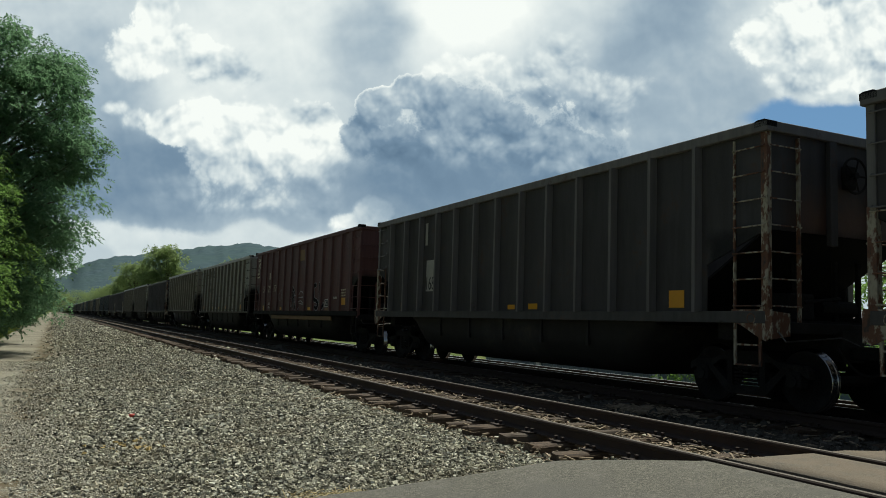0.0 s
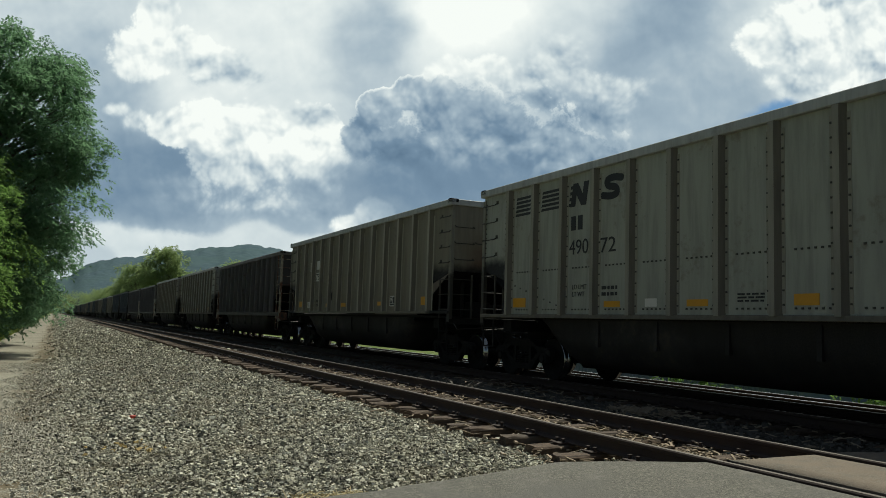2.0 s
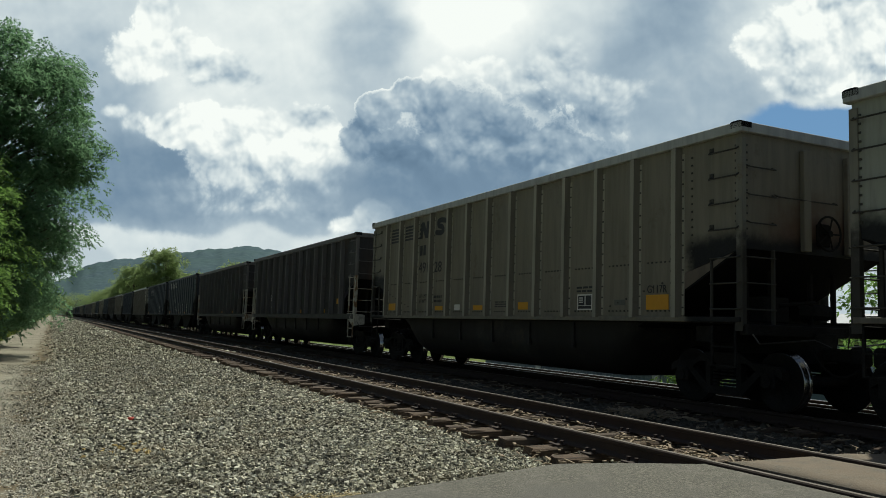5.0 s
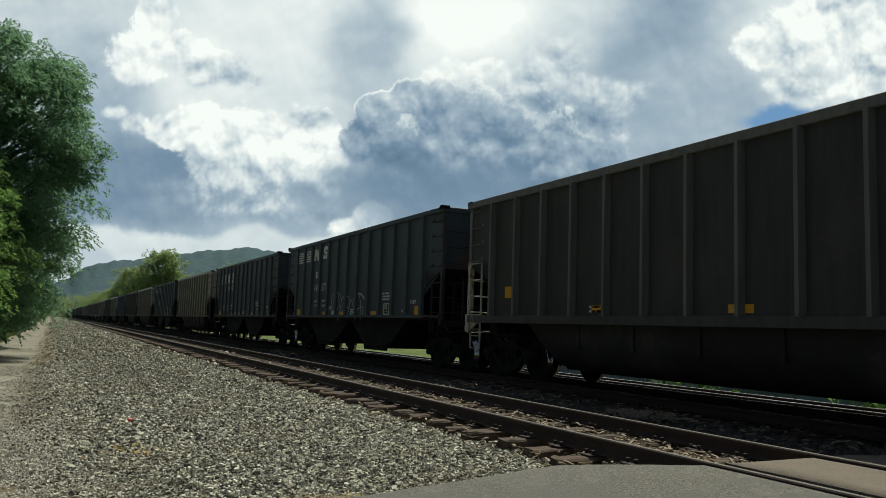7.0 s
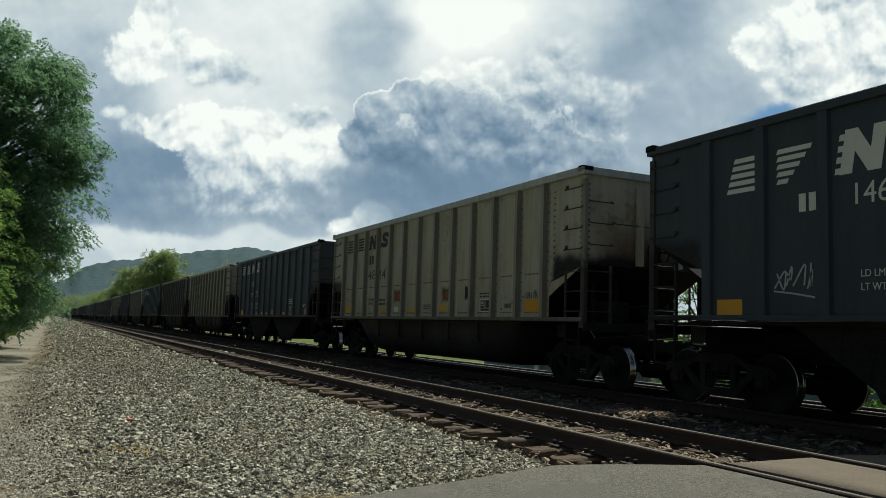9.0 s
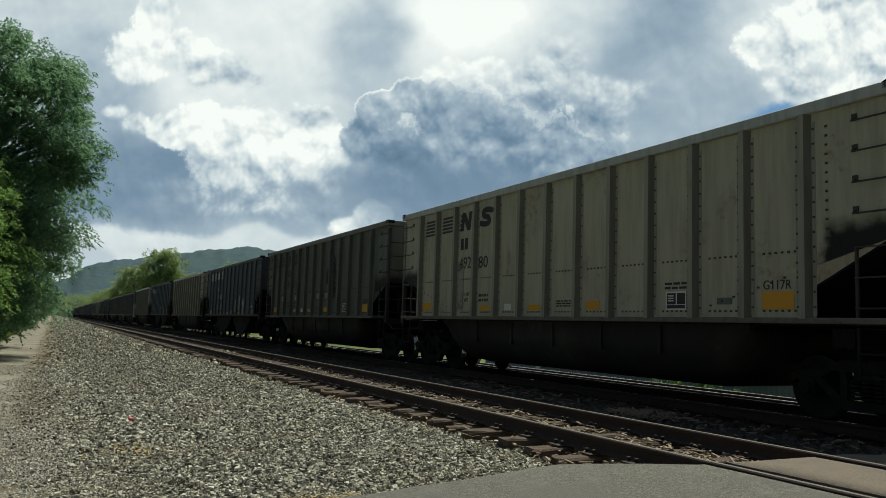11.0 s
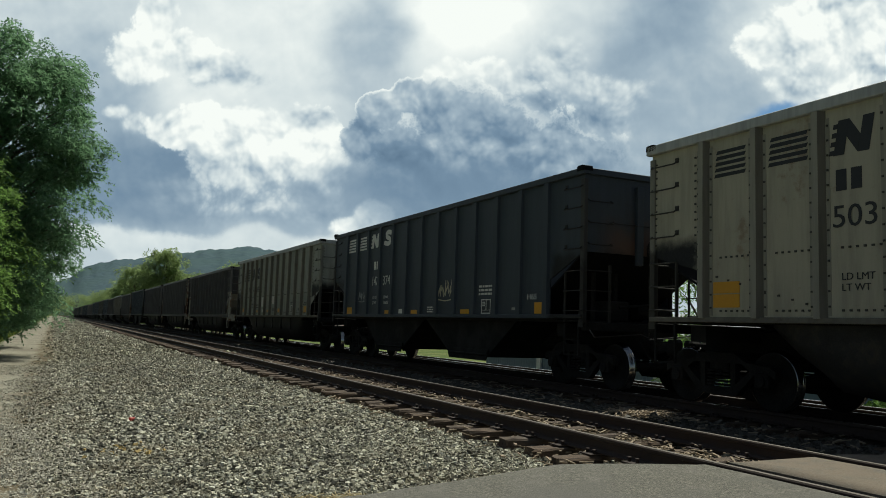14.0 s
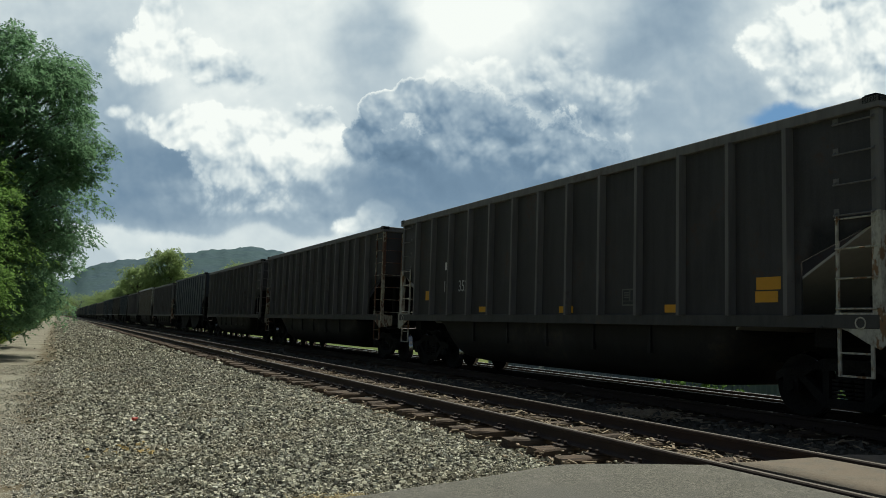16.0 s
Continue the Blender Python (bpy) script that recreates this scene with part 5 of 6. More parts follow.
def sprayed(car, lines, width=0.03, mat="spray_paint", label="pale sprayed graffiti lines"):
    for k, pts in enumerate(lines):
        bm = bm_new()
        ribbon(bm, pts, width, 0.0004 * k)
        on_side(car, "graffiti", bm, mat, label)


def bubble(car, lines, width, rim=0.03):
    """Rounded sprayed shapes, black with a pale outline."""
    sprayed(car, lines, width + 2 * rim)
    for k, pts in enumerate(lines):
        bm = bm_new()
        ribbon(bm, pts, width, 0.004 + 0.0004 * k)
        on_side(car, "graffiti_fill", bm, "flat_black", "black sprayed filling")


def scribble(car, d0, z0, d1, z1, seed, mat="spray_paint", strokes=6, width=0.02):
    """A quick tag of steep strokes over a slanted underline; it spells nothing."""
    rnd = random.Random(seed)
    lines, w, h = [], (d1 - d0) / strokes, z1 - z0
    for k in range(strokes):
        a = d0 + w * k
        n = rnd.choice((3, 4, 5))
        lines.append([(a + w * rnd.uniform(-0.25, 1.25), z0 + h * (0.22 + 0.78 * (rnd.uniform(0.55, 1.0) if (i + k) % 2 else rnd.uniform(0.0, 0.4)))) for i in range(n)])
    lines.append([(d0, z0 + 0.2 * h), (d0 + 0.5 * (d1 - d0), z0 + 0.12 * h), (d1, z0 + rnd.uniform(0.0, 0.2) * h)])
    sprayed(car, lines, width, mat, "sprayed tag")


def patch(car, d0, z0, d1, z1, seed, mat):
    """Ragged patch of worn or painted-over colour."""
    rnd = random.Random(seed)
    bm = bm_new()
    cx, cz, n = (d0 + d1) / 2, (z0 + z1) / 2, 18
    pts = []
    for i in range(n):
        a = 2 * math.pi * i / n
        c, s = math.cos(a), math.sin(a)
        k = 1 / max(abs(c), abs(s)) * rnd.uniform(0.96, 1.0)
        pts.append((cx + c * k * (d1 - d0) / 2, cz + s * k * (z1 - z0) / 2))
    quad(bm, pts)
    on_side(car, "paint_patch", bm, mat)


def hopper_lettering(car, left, right, code="H69", low=False, limit="229900", tare="56100"):
    if low:
        stripes(car, 1.68, 3.26, 2.27, 3.82, "white_mark", 0.17, -0.02), stripes(car, 2.60, 3.28, 3.26, 3.82, "white_mark", 0.0, 0.48)
        emblem(car, 3.58, 3.26, 4.26, 3.84, "white_mark", "slant"), emblem(car, 4.72, 3.24, 5.32, 3.82, "white_mark", "block")
        emblem(car, 2.97, 2.85, 3.26, 3.10, "white_mark", "bars")
    else:
        stripes(car, 1.42, 3.55, 2.24, 4.02, "white_mark", 0.06), stripes(car, 2.52, 3.55, 3.23, 4.02, "white_mark", 0.05)
        emblem(car, 3.60, 3.55, 4.26, 4.0, "white_mark", "slant"), emblem(car, 4.72, 3.55, 5.32, 4.02, "white_mark", "block")
        emblem(car, 3.90, 2.86, 4.30, 3.11, "white_mark", "bars")
    up = 0.50 if low else 0.0
    lettering(car, left, 3.82, 2.35 + up, 4.29, 2.63 + up)
    lettering(car, right, 4.70, 2.35 + up, 5.28, 2.63 + up)
    lettering(car, "LD LMT", 3.88, 1.93, 4.28, 2.02)
    lettering(car, "LT WT", 3.88, 1.76, 4.22, 1.85)
    lettering(car, limit, 4.78, 1.93, 5.18, 2.02)
    lettering(car, tare, 4.82, 1.76, 5.18, 1.85)
    yellow(car, 1.48, 1.45, 1.97, 1.68)
    for d in (4.93, 6.92, 9.95):
        yellow(car, d, 1.46, d + 0.47, 1.57)
    yellow(car, 13.34, 1.46, 13.82, 1.70)
    plate(car, 6.03, 1.47, 6.29, 1.60, "white_mark", "notice_plate")
    bars(car, 8.0, 1.5, 8.5, 1.68, 3)
    bars(car, 10.9, 1.9, 11.6, 2.17, 3)
    data_box(car, 11.04, 1.46, 11.48, 1.80)
    lettering(car, code, 13.06, 1.76, 13.42, 1.88)
    bars(car, 13.1, 1.40, 13.85, 1.44, 1)
    plate(car, 12.42, 1.54, 12.62, 1.60, "grey_plate", "defect_card_holder")


def gondola_lettering(car, left, right, faded="black_mark", code="G117R", low=False):
    if low:
        low_emblem(car, left, right, faded), gondola_marks(car, faded, code)
        return
    stripes(car, 1.42, 3.55, 2.02, 4.0, faded, 0.05)
    stripes(car, 2.45, 3.55, 3.10, 4.0, faded, 0.05)
    emblem(car, 3.50, 3.52, 4.10, 3.98, faded, "slant")
    emblem(car, 4.52, 3.53, 5.14, 3.98, faded, "block")
    emblem(car, 3.55, 3.05, 3.95, 3.33, faded, "bars")
    lettering(car, left, 3.50, 2.57, 4.12, 2.86, faded)
    lettering(car, right, 4.50, 2.55, 4.95, 2.83, faded)
    gondola_marks(car, faded, code)


def low_emblem(car, left, right, faded):
    stripes(car, 1.55, 3.16, 1.99, 3.80, faded, 0.12, 0.0), stripes(car, 2.33, 3.16, 3.05, 3.80, faded, 0.0, 0.40)
    emblem(car, 3.44, 3.18, 4.12, 3.74, faded, "slant"), emblem(car, 4.48, 3.20, 5.12, 3.74, faded, "block")
    emblem(car, 2.68, 2.56, 3.05, 2.82, faded, "bars")
    lettering(car, left, 3.60, 2.55, 4.14, 2.82, faded), lettering(car, right, 4.48, 2.55, 4.90, 2.82, faded)


def gondola_marks(car, faded, code):
    lettering(car, "LD LMT", 3.62, 1.89, 4.08, 1.98, faded), lettering(car, "LT WT", 3.62, 1.75, 4.02, 1.84, faded)
    bars(car, 4.55, 1.75, 5.0, 1.98, 2, faded)
    yellow(car, 1.40, 1.55, 1.92, 1.75)
    for d in (4.62, 6.75):
        yellow(car, d, 1.54, d + 0.46, 1.65)
    plate(car, 5.75, 1.54, 6.05, 1.68, "white_mark", "notice_plate")
    bars(car, 7.8, 1.6, 8.3, 1.75, 3, faded)
    yellow(car, 8.80, 1.54, 9.2, 1.70)
    bars(car, 10.95, 1.86, 11.45, 2.0, 2, faded)
    data_box(car, 10.98, 1.52, 11.45, 1.82)
    lettering(car, code, 12.98, 1.80, 13.46, 1.93, faded)
    yellow(car, 12.95, 1.52, 13.50, 1.77)
    plate(car, 12.1, 1.60, 12.4, 1.70, "drab_paint", "defect_card_holder")


def thin_marks(car, shift=0.0, first=True):
    for d, z in ((4.76, 1.50), (8.12, 1.48), (11.2, 1.48)):
        yellow(car, d + shift, z, d + 0.48 + shift, z + 0.13)
    if first:
        yellow(car, 1.68, 1.83, 2.05, 2.08)
    yellow(car, 13.12, 1.80, 13.55, 1.98)


GREY = "pale grey painted steel coal gondola with riveted side posts"
CREAM = "cream grey painted steel coal gondola with riveted side posts"
DRAB = "sooty dull grey steel coal gondola with riveted side posts"
TAN = "weathered tan grey steel coal gondola with patched numbers"
THIN = "dark weathered brown steel coal gondola with pale thin ribs"
HOP = "black painted steel coal hopper car with white lettering"
RED = "faded oxide red steel coal gondola with white graffiti"


def grey(n, label=GREY, mat="grey_paint", style="tub"):
    return coal_car(n, style, mat, ribs={"grey_paint": "grey_rib", "cream_paint": "grey_rib", "tan_paint": "tan_rib", "drab_paint": "drab_face"}[mat], posts="grey_post" if mat != "drab_paint" else "dark_post", sill="grey_dark" if mat in ("grey_paint", "cream_paint") else mat, label=label, chord="chord_grey" if mat != "drab_paint" else "drab_chord", belly="tub_grime")


def thin(n, posts="pale_rib", label=THIN, tall=False):
    return coal_car(n, "thin", "brown_paint", ribs="pale_rib", posts=posts, sill="sill_paint", label=label, chord="pale_rib", tall=tall, belly="tub_grime")


def hopper(n):
    return coal_car(n, "bay", "black_paint", label=HOP, posts="dark_post", belly="grimy_steel")


def tan_car():
    """A longer and taller gondola than the rest."""
    global L2
    L2 = 7.70
    c = grey(4, TAN, "tan_paint", "high")
    plate(c, 2.90, 3.04, 3.255, 3.39, "white_mark", "number_plate_panel"), emblem(c, 2.96, 3.08, 3.23, 3.34, "black_mark", "bars")
    plate(c, 3.06, 2.64, 3.255, 2.93, "white_mark", "number_plate_panel"), lettering(c, "10", 3.08, 2.67, 3.25, 2.90, "black_mark", -0.005)
    plate(c, 3.69, 3.08, 4.16, 3.41, "white_mark", "paint_patch")
    plate(c, 3.68, 2.63, 4.34, 2.96, "white_mark", "number_plate_panel"), lettering(c, "759", 3.71, 2.67, 4.30, 2.92, "black_mark", -0.005)
    yellow(c, 1.48, 1.64, 1.98, 1.87), yellow(c, 5.06, 1.63, 5.52, 1.76), yellow(c, 6.8, 1.63, 7.3, 1.76), yellow(c, 10.33, 1.65, 10.8, 1.77), yellow(c, 13.60, 1.64, 14.0, 1.87)
    plate(c, 2.65, 1.60, 2.96, 1.85, "white_mark", "notice_plate"), plate(c, 6.25, 1.60, 6.53, 1.73, "white_mark", "notice_plate")
    bars(c, 2.68, 1.64, 2.92, 1.82, 4, "grey_plate"), bars(c, 6.28, 1.63, 6.5, 1.71, 3, "grey_plate")
    data_box(c, 11.35, 1.62, 11.78, 1.93)
    bars(c, 3.0, 1.68, 3.24, 1.90, 2, "drab_paint"), lettering(c, "244200", 3.76, 1.82, 4.18, 1.92, "drab_rib"), lettering(c, "41800", 3.84, 1.66, 4.18, 1.76, "drab_rib")
    patch(c, 5.55, 1.72, 5.85, 2.35, 88, "tar_streak")
    L2 = 7.525


def train():
    thin(0, "rusty_post", tall=True)
    c = thin(1, "rusty_post", "dark weathered brown steel coal gondola with rusty corner ladders", True)
    plate(c, 3.54, 1.97, 4.16, 2.81, "grey_plate", "number_plate_panel")
    lettering(c, "168", 3.58, 2.01, 4.08, 2.36, "black_mark", -0.005)
    plate(c, 3.42, 3.23, 3.56, 3.84, "grey_plate", "paint_patch")
    yellow(c, 1.86, 1.45, 2.04, 1.68), yellow(c, 7.9, 1.48, 8.2, 1.58), yellow(c, 8.75, 1.48, 9.1, 1.60), yellow(c, 13.05, 1.50, 13.4, 1.78)
    c = coal_car(2, "oxide", "oxide_paint", sill="grimy_steel", label=RED, tall=False, belly="tub_grime")
    plate(c, 0.33, 3.86, 1.10, 4.0, "cream_mark", "emblem")
    emblem(c, 0.25, 3.05, 1.0, 3.80, "cream_mark", "arcs")
    emblem(c, 2.75, 2.88, 3.10, 3.20, "cream_mark", "bars")
    lettering(c, "50", 1.66, 2.30, 2.06, 2.60, "cream_mark"), lettering(c, "75", 2.62, 2.30, 3.12, 2.61, "cream_mark"), lettering(c, "17", 3.68, 2.30, 4.16, 2.61, "cream_mark")
    lettering(c, "LD LMT", 2.72, 1.72, 3.10, 1.82), lettering(c, "LT WT", 2.72, 1.54, 3.06, 1.64)
    yellow(c, 1.70, 1.46, 2.06, 1.68), yellow(c, 4.87, 1.48, 5.32, 1.60), yellow(c, 9.2, 1.47, 9.6, 1.58), yellow(c, 13.3, 1.65, 13.71, 1.90)
    plate(c, 7.82, 3.50, 8.45, 3.95, "plank_wood", "worn_patch")
    data_box(c, 11.40, 1.58, 11.95, 1.87)
    plate(c, 11.42, 1.46, 11.95, 1.55, "plank_wood", "worn_patch")
    lettering(c, "PRO 028 11", 12.4, 1.86, 12.8, 1.95)
    bars(c, 13.2, 1.95, 13.7, 2.25, 3, "cream_mark")
    bubble(c, [[(10.22, 2.43), (9.98, 2.40), (9.96, 2.13), (10.02, 1.88), (10.33, 1.83), (10.53, 1.70), (10.39, 1.54), (10.14, 1.58)], [(10.66, 2.44), (10.69, 2.10), (10.77, 1.62), (11.08, 1.58), (11.23, 1.67)]], 0.15, 0.022)
    bubble(c, [[(6.97, 1.56), (6.92, 2.43)], [(6.96, 2.35), (7.18, 2.21), (7.08, 2.01), (7.34, 1.56)]], 0.10, 0.02)
    sprayed(c, [[(7.84, 2.09), (8.14, 2.24), (8.48, 2.15), (8.55, 2.01), (7.88, 1.98)], [(7.84, 1.82), (8.19, 1.84), (8.56, 1.70), (7.92, 1.76)], [(7.46, 2.52), (7.43, 2.10), (7.14, 2.09)], [(6.62, 2.03), (6.73, 1.90), (6.62, 1.87)], [(6.64, 1.80), (6.76, 1.64), (6.65, 1.64)], [(7.53, 1.56), (7.73, 1.49), (7.89, 1.58)]], 0.035)
    scrawl(c, 4.6, 1.75, 5.2, 2.45, 41, "spray_paint", 1, 0.012)
    bm = bm_new()
    box(bm, -0.11, -0.06, L2 - 12.3, L2 - 3.6, 1.09, 1.24, bevel=0.01)
    part("side_board", mesh_of("side_board", bm, "plank_wood"), c, "rusty ochre board along the tub", pose(-HB + 0.06, 0, 0))
    gondola_lettering(grey(3), "490", "72")
    tan_car()
    c = thin(5, "rusty_post", "dark weathered brown steel coal gondola with repainted number panels", True)
    plate(c, 1.46, 1.45, 2.08, 1.80, "grey_plate", "paint_patch"), yellow(c, 1.54, 1.86, 2.06, 2.13)
    plate(c, 2.72, 2.01, 3.14, 2.86, "tan_dark", "number_plate_panel"), lettering(c, "10", 2.80, 2.05, 3.10, 2.32, "black_mark", -0.005)
    plate(c, 3.56, 2.01, 4.18, 2.86, "grey_plate", "number_plate_panel"), lettering(c, "043", 3.62, 2.06, 4.12, 2.36, "black_mark", -0.005)
    yellow(c, 4.74, 1.48, 5.22, 1.74), yellow(c, 8.0, 1.48, 8.45, 1.76), yellow(c, 11.2, 1.46, 11.65, 1.66), yellow(c, 13.15, 1.80, 13.55, 2.04)
    plate(c, 13.42, 2.16, 13.78, 2.74, "grey_plate", "paint_patch"), data_box(c, 12.1, 1.9, 12.5, 2.2, "drab_paint")
    gondola_lettering(grey(6), "490", "76")
    gondola_lettering(grey(7, DRAB, "tan_paint"), "491", "28")
    c = thin(8, "pale_post", "dark weathered brown steel coal gondola with pale end ladders")
    emblem(c, 2.80, 2.58, 3.08, 2.79, "white_mark", "bars"), lettering(c, "10", 2.86, 2.02, 3.16, 2.31), lettering(c, "329", 3.62, 2.02, 4.14, 2.30)
    yellow(c, 1.78, 1.93, 2.08, 2.05), yellow(c, 1.70, 1.77, 2.05, 1.88), bars(c, 3.7, 1.7, 3.95, 1.83, 2), thin_marks(c, 0.1, False)
    c = thin(9, "pale_post", "dark weathered brown steel coal gondola with pale end ladders")
    thin_marks(c, 0.1), bars(c, 4.8, 1.5, 5.2, 1.66, 2), yellow(c, 14.36, 2.20, 14.6, 2.33)
    c = hopper(10)
    hopper_lettering(c, "148", "577")
    sprayed(c, [[(6.03, 1.62), (5.96, 1.91), (6.05, 2.15), (6.29, 2.23)], [(6.25, 1.41), (6.16, 1.68), (6.20, 2.00), (6.31, 2.21)], [(6.73, 1.26), (6.84, 1.52), (6.84, 1.85), (6.65, 2.18), (6.52, 2.25)], [(6.61, 2.26), (6.89, 2.15), (7.08, 1.96), (7.17, 1.78), (7.16, 1.60)], [(6.25, 1.43), (6.38, 1.53), (6.73, 1.68), (6.90, 1.79), (6.99, 1.73), (6.98, 1.61)]], 0.03)
    sprayed(c, [[(7.10, 1.99), (7.17, 2.07), (7.40, 2.05)], [(7.34, 1.99), (7.38, 1.75), (7.34, 1.43)], [(7.49, 2.05), (7.77, 2.09), (7.93, 1.98), (7.92, 1.85), (7.86, 1.71), (7.78, 1.43)], [(7.50, 1.70), (7.90, 1.72)], [(7.86, 1.71), (8.03, 1.95), (8.16, 1.91), (8.35, 1.67), (8.47, 1.46), (8.54, 1.27)], [(7.79, 1.40), (8.12, 1.47), (8.38, 1.58)]], 0.03)
    sprayed(c, [[(8.26, 1.89), (8.35, 2.02), (8.55, 2.10)], [(8.52, 2.09), (8.42, 1.94), (8.40, 1.72), (8.47, 1.51)], [(8.77, 2.13), (8.94, 1.97), (9.02, 1.73), (9.01, 1.46), (9.04, 1.28)], [(8.57, 1.60), (8.85, 1.67), (9.13, 1.72), (9.27, 1.68), (9.19, 1.56), (9.24, 1.46)]], 0.03)
    sprayed(c, [[(8.76, 2.16), (9.00, 2.13), (9.16, 2.07), (9.32, 1.98)]], 0.07)
    scribble(c, 5.62, 1.60, 5.99, 1.80, 57, width=0.015)
    c = hopper(11)
    hopper_lettering(c, "146", "038", "HP29R", True), scribble(c, 2.55, 1.68, 3.2, 2.18, 61, "spray_paint", 4, 0.024)
    gondola_lettering(grey(12, CREAM, "cream_paint"), "48", "14")
    patch(CARS[12][0], 5.6, 1.75, 6.4, 2.25, 71, "rust_patch"), patch(CARS[12][0], 8.8, 1.7, 9.6, 2.25, 72, "rust_patch"), patch(CARS[12][0], 10.05, 1.6, 10.55, 2.35, 73, "tar_streak")
    hopper_lettering(hopper(13), "148", "212")
    c = grey(14, CREAM, "cream_paint")
    gondola_lettering(c, "492", "80"), patch(c, 3.4, 1.5, 3.8, 2.75, 75, "grey_patch")
    c = grey(15, DRAB, "drab_paint")
    gondola_lettering(c, "496", "134")
    for k, (d, w) in enumerate(((2.5, 0.6), (4.6, 0.8), (7.6, 0.95), (8.6, 0.9))):
        patch(c, d, 1.90, d + w, 2.36, 80 + k, "chalk_patch")
    patch(c, 9.60, 1.40, 10.30, 4.1, 85, "tar_streak"), patch(c, 8.88, 2.30, 9.28, 3.35, 86, "tar_streak")
    c = hopper(16)
    hopper_lettering(c, "148", "600"), patch(c, 8.95, 1.40, 9.65, 2.40, 90, "grey_patch"), patch(c, 9.95, 1.50, 10.6, 2.60, 91, "grey_patch")
    scrawl(c, 10.9, 1.5, 11.55, 2.35, 92, "spray_paint", 3, 0.02)
    c = grey(17, CREAM, "cream_paint")
    gondola_lettering(c, "503", "58"), yellow(c, 1.40, 1.765, 1.92, 1.94), patch(c, 6.5, 2.0, 6.8, 3.2, 93, "grey_patch"), patch(c, 10.2, 1.85, 10.5, 2.15, 94, "tar_streak")
    c = hopper(18)
    hopper_lettering(c, "147", "374", "H65", limit="229400", tare="56600"), scribble(c, 2.6, 1.8, 3.2, 2.2, 95, "spray_paint", 5, 0.018), scribble(c, 8.6, 1.72, 9.55, 2.35, 96, "cream_mark", 6, 0.03)
    c = grey(19)
    gondola_lettering(c, "518", "48", code="G118R", low=True), plate(c, 5.62, 1.80, 6.28, 2.28, "white_mark", "paint_patch"), plate(c, 7.72, 1.92, 8.3, 2.28, "white_mark", "paint_patch")
    c = coal_car(20, "thin", "brown_paint", ribs="pale_rib", posts="pale_post", sill="sill_paint", label="dark weathered brown steel coal gondola with pale end platform", chord="pale_rib", end_mat="grey_plate", belly="tub_grime")
    emblem(c, 2.85, 2.60, 3.10, 2.80, "white_mark", "bars"), lettering(c, "10", 2.84, 2.02, 3.12, 2.31, "spray_paint"), lettering(c, "352", 3.66, 2.02, 4.14, 2.30, "spray_paint")
    thin_marks(c), data_box(c, 10.1, 1.6, 10.5, 1.9, "drab_paint"), yellow(c, 13.1, 1.62, 13.5, 1.78)
    thin(21, "rusty_post", tall=True), thin(22), hopper(23), thin(24, "rusty_post"), grey(25), thin(26), hopper(27), grey(28, DRAB, "drab_paint")
    for n in range(29, 50):
        k = random.Random(n).random()
        (thin if k < 0.45 else hopper if k < 0.75 else grey)(n)


train()
SPEED, PITCHES, FIRST = 20.018, 16.7417, 6.44
SHIFT = {1: -0.09, 2: -0.04, 3: -0.22, 4: -0.025, 5: 0.16, 6: -0.13, 8: -0.10, 9: -0.02, 10: -0.18, 12: 0.2, 13: 0.3, 14: 0.46, 15: 0.0, 16: -0.26, 17: -0.32, 18: -0.08, 19: -0.03, 20: 0.43, 21: 0.3}

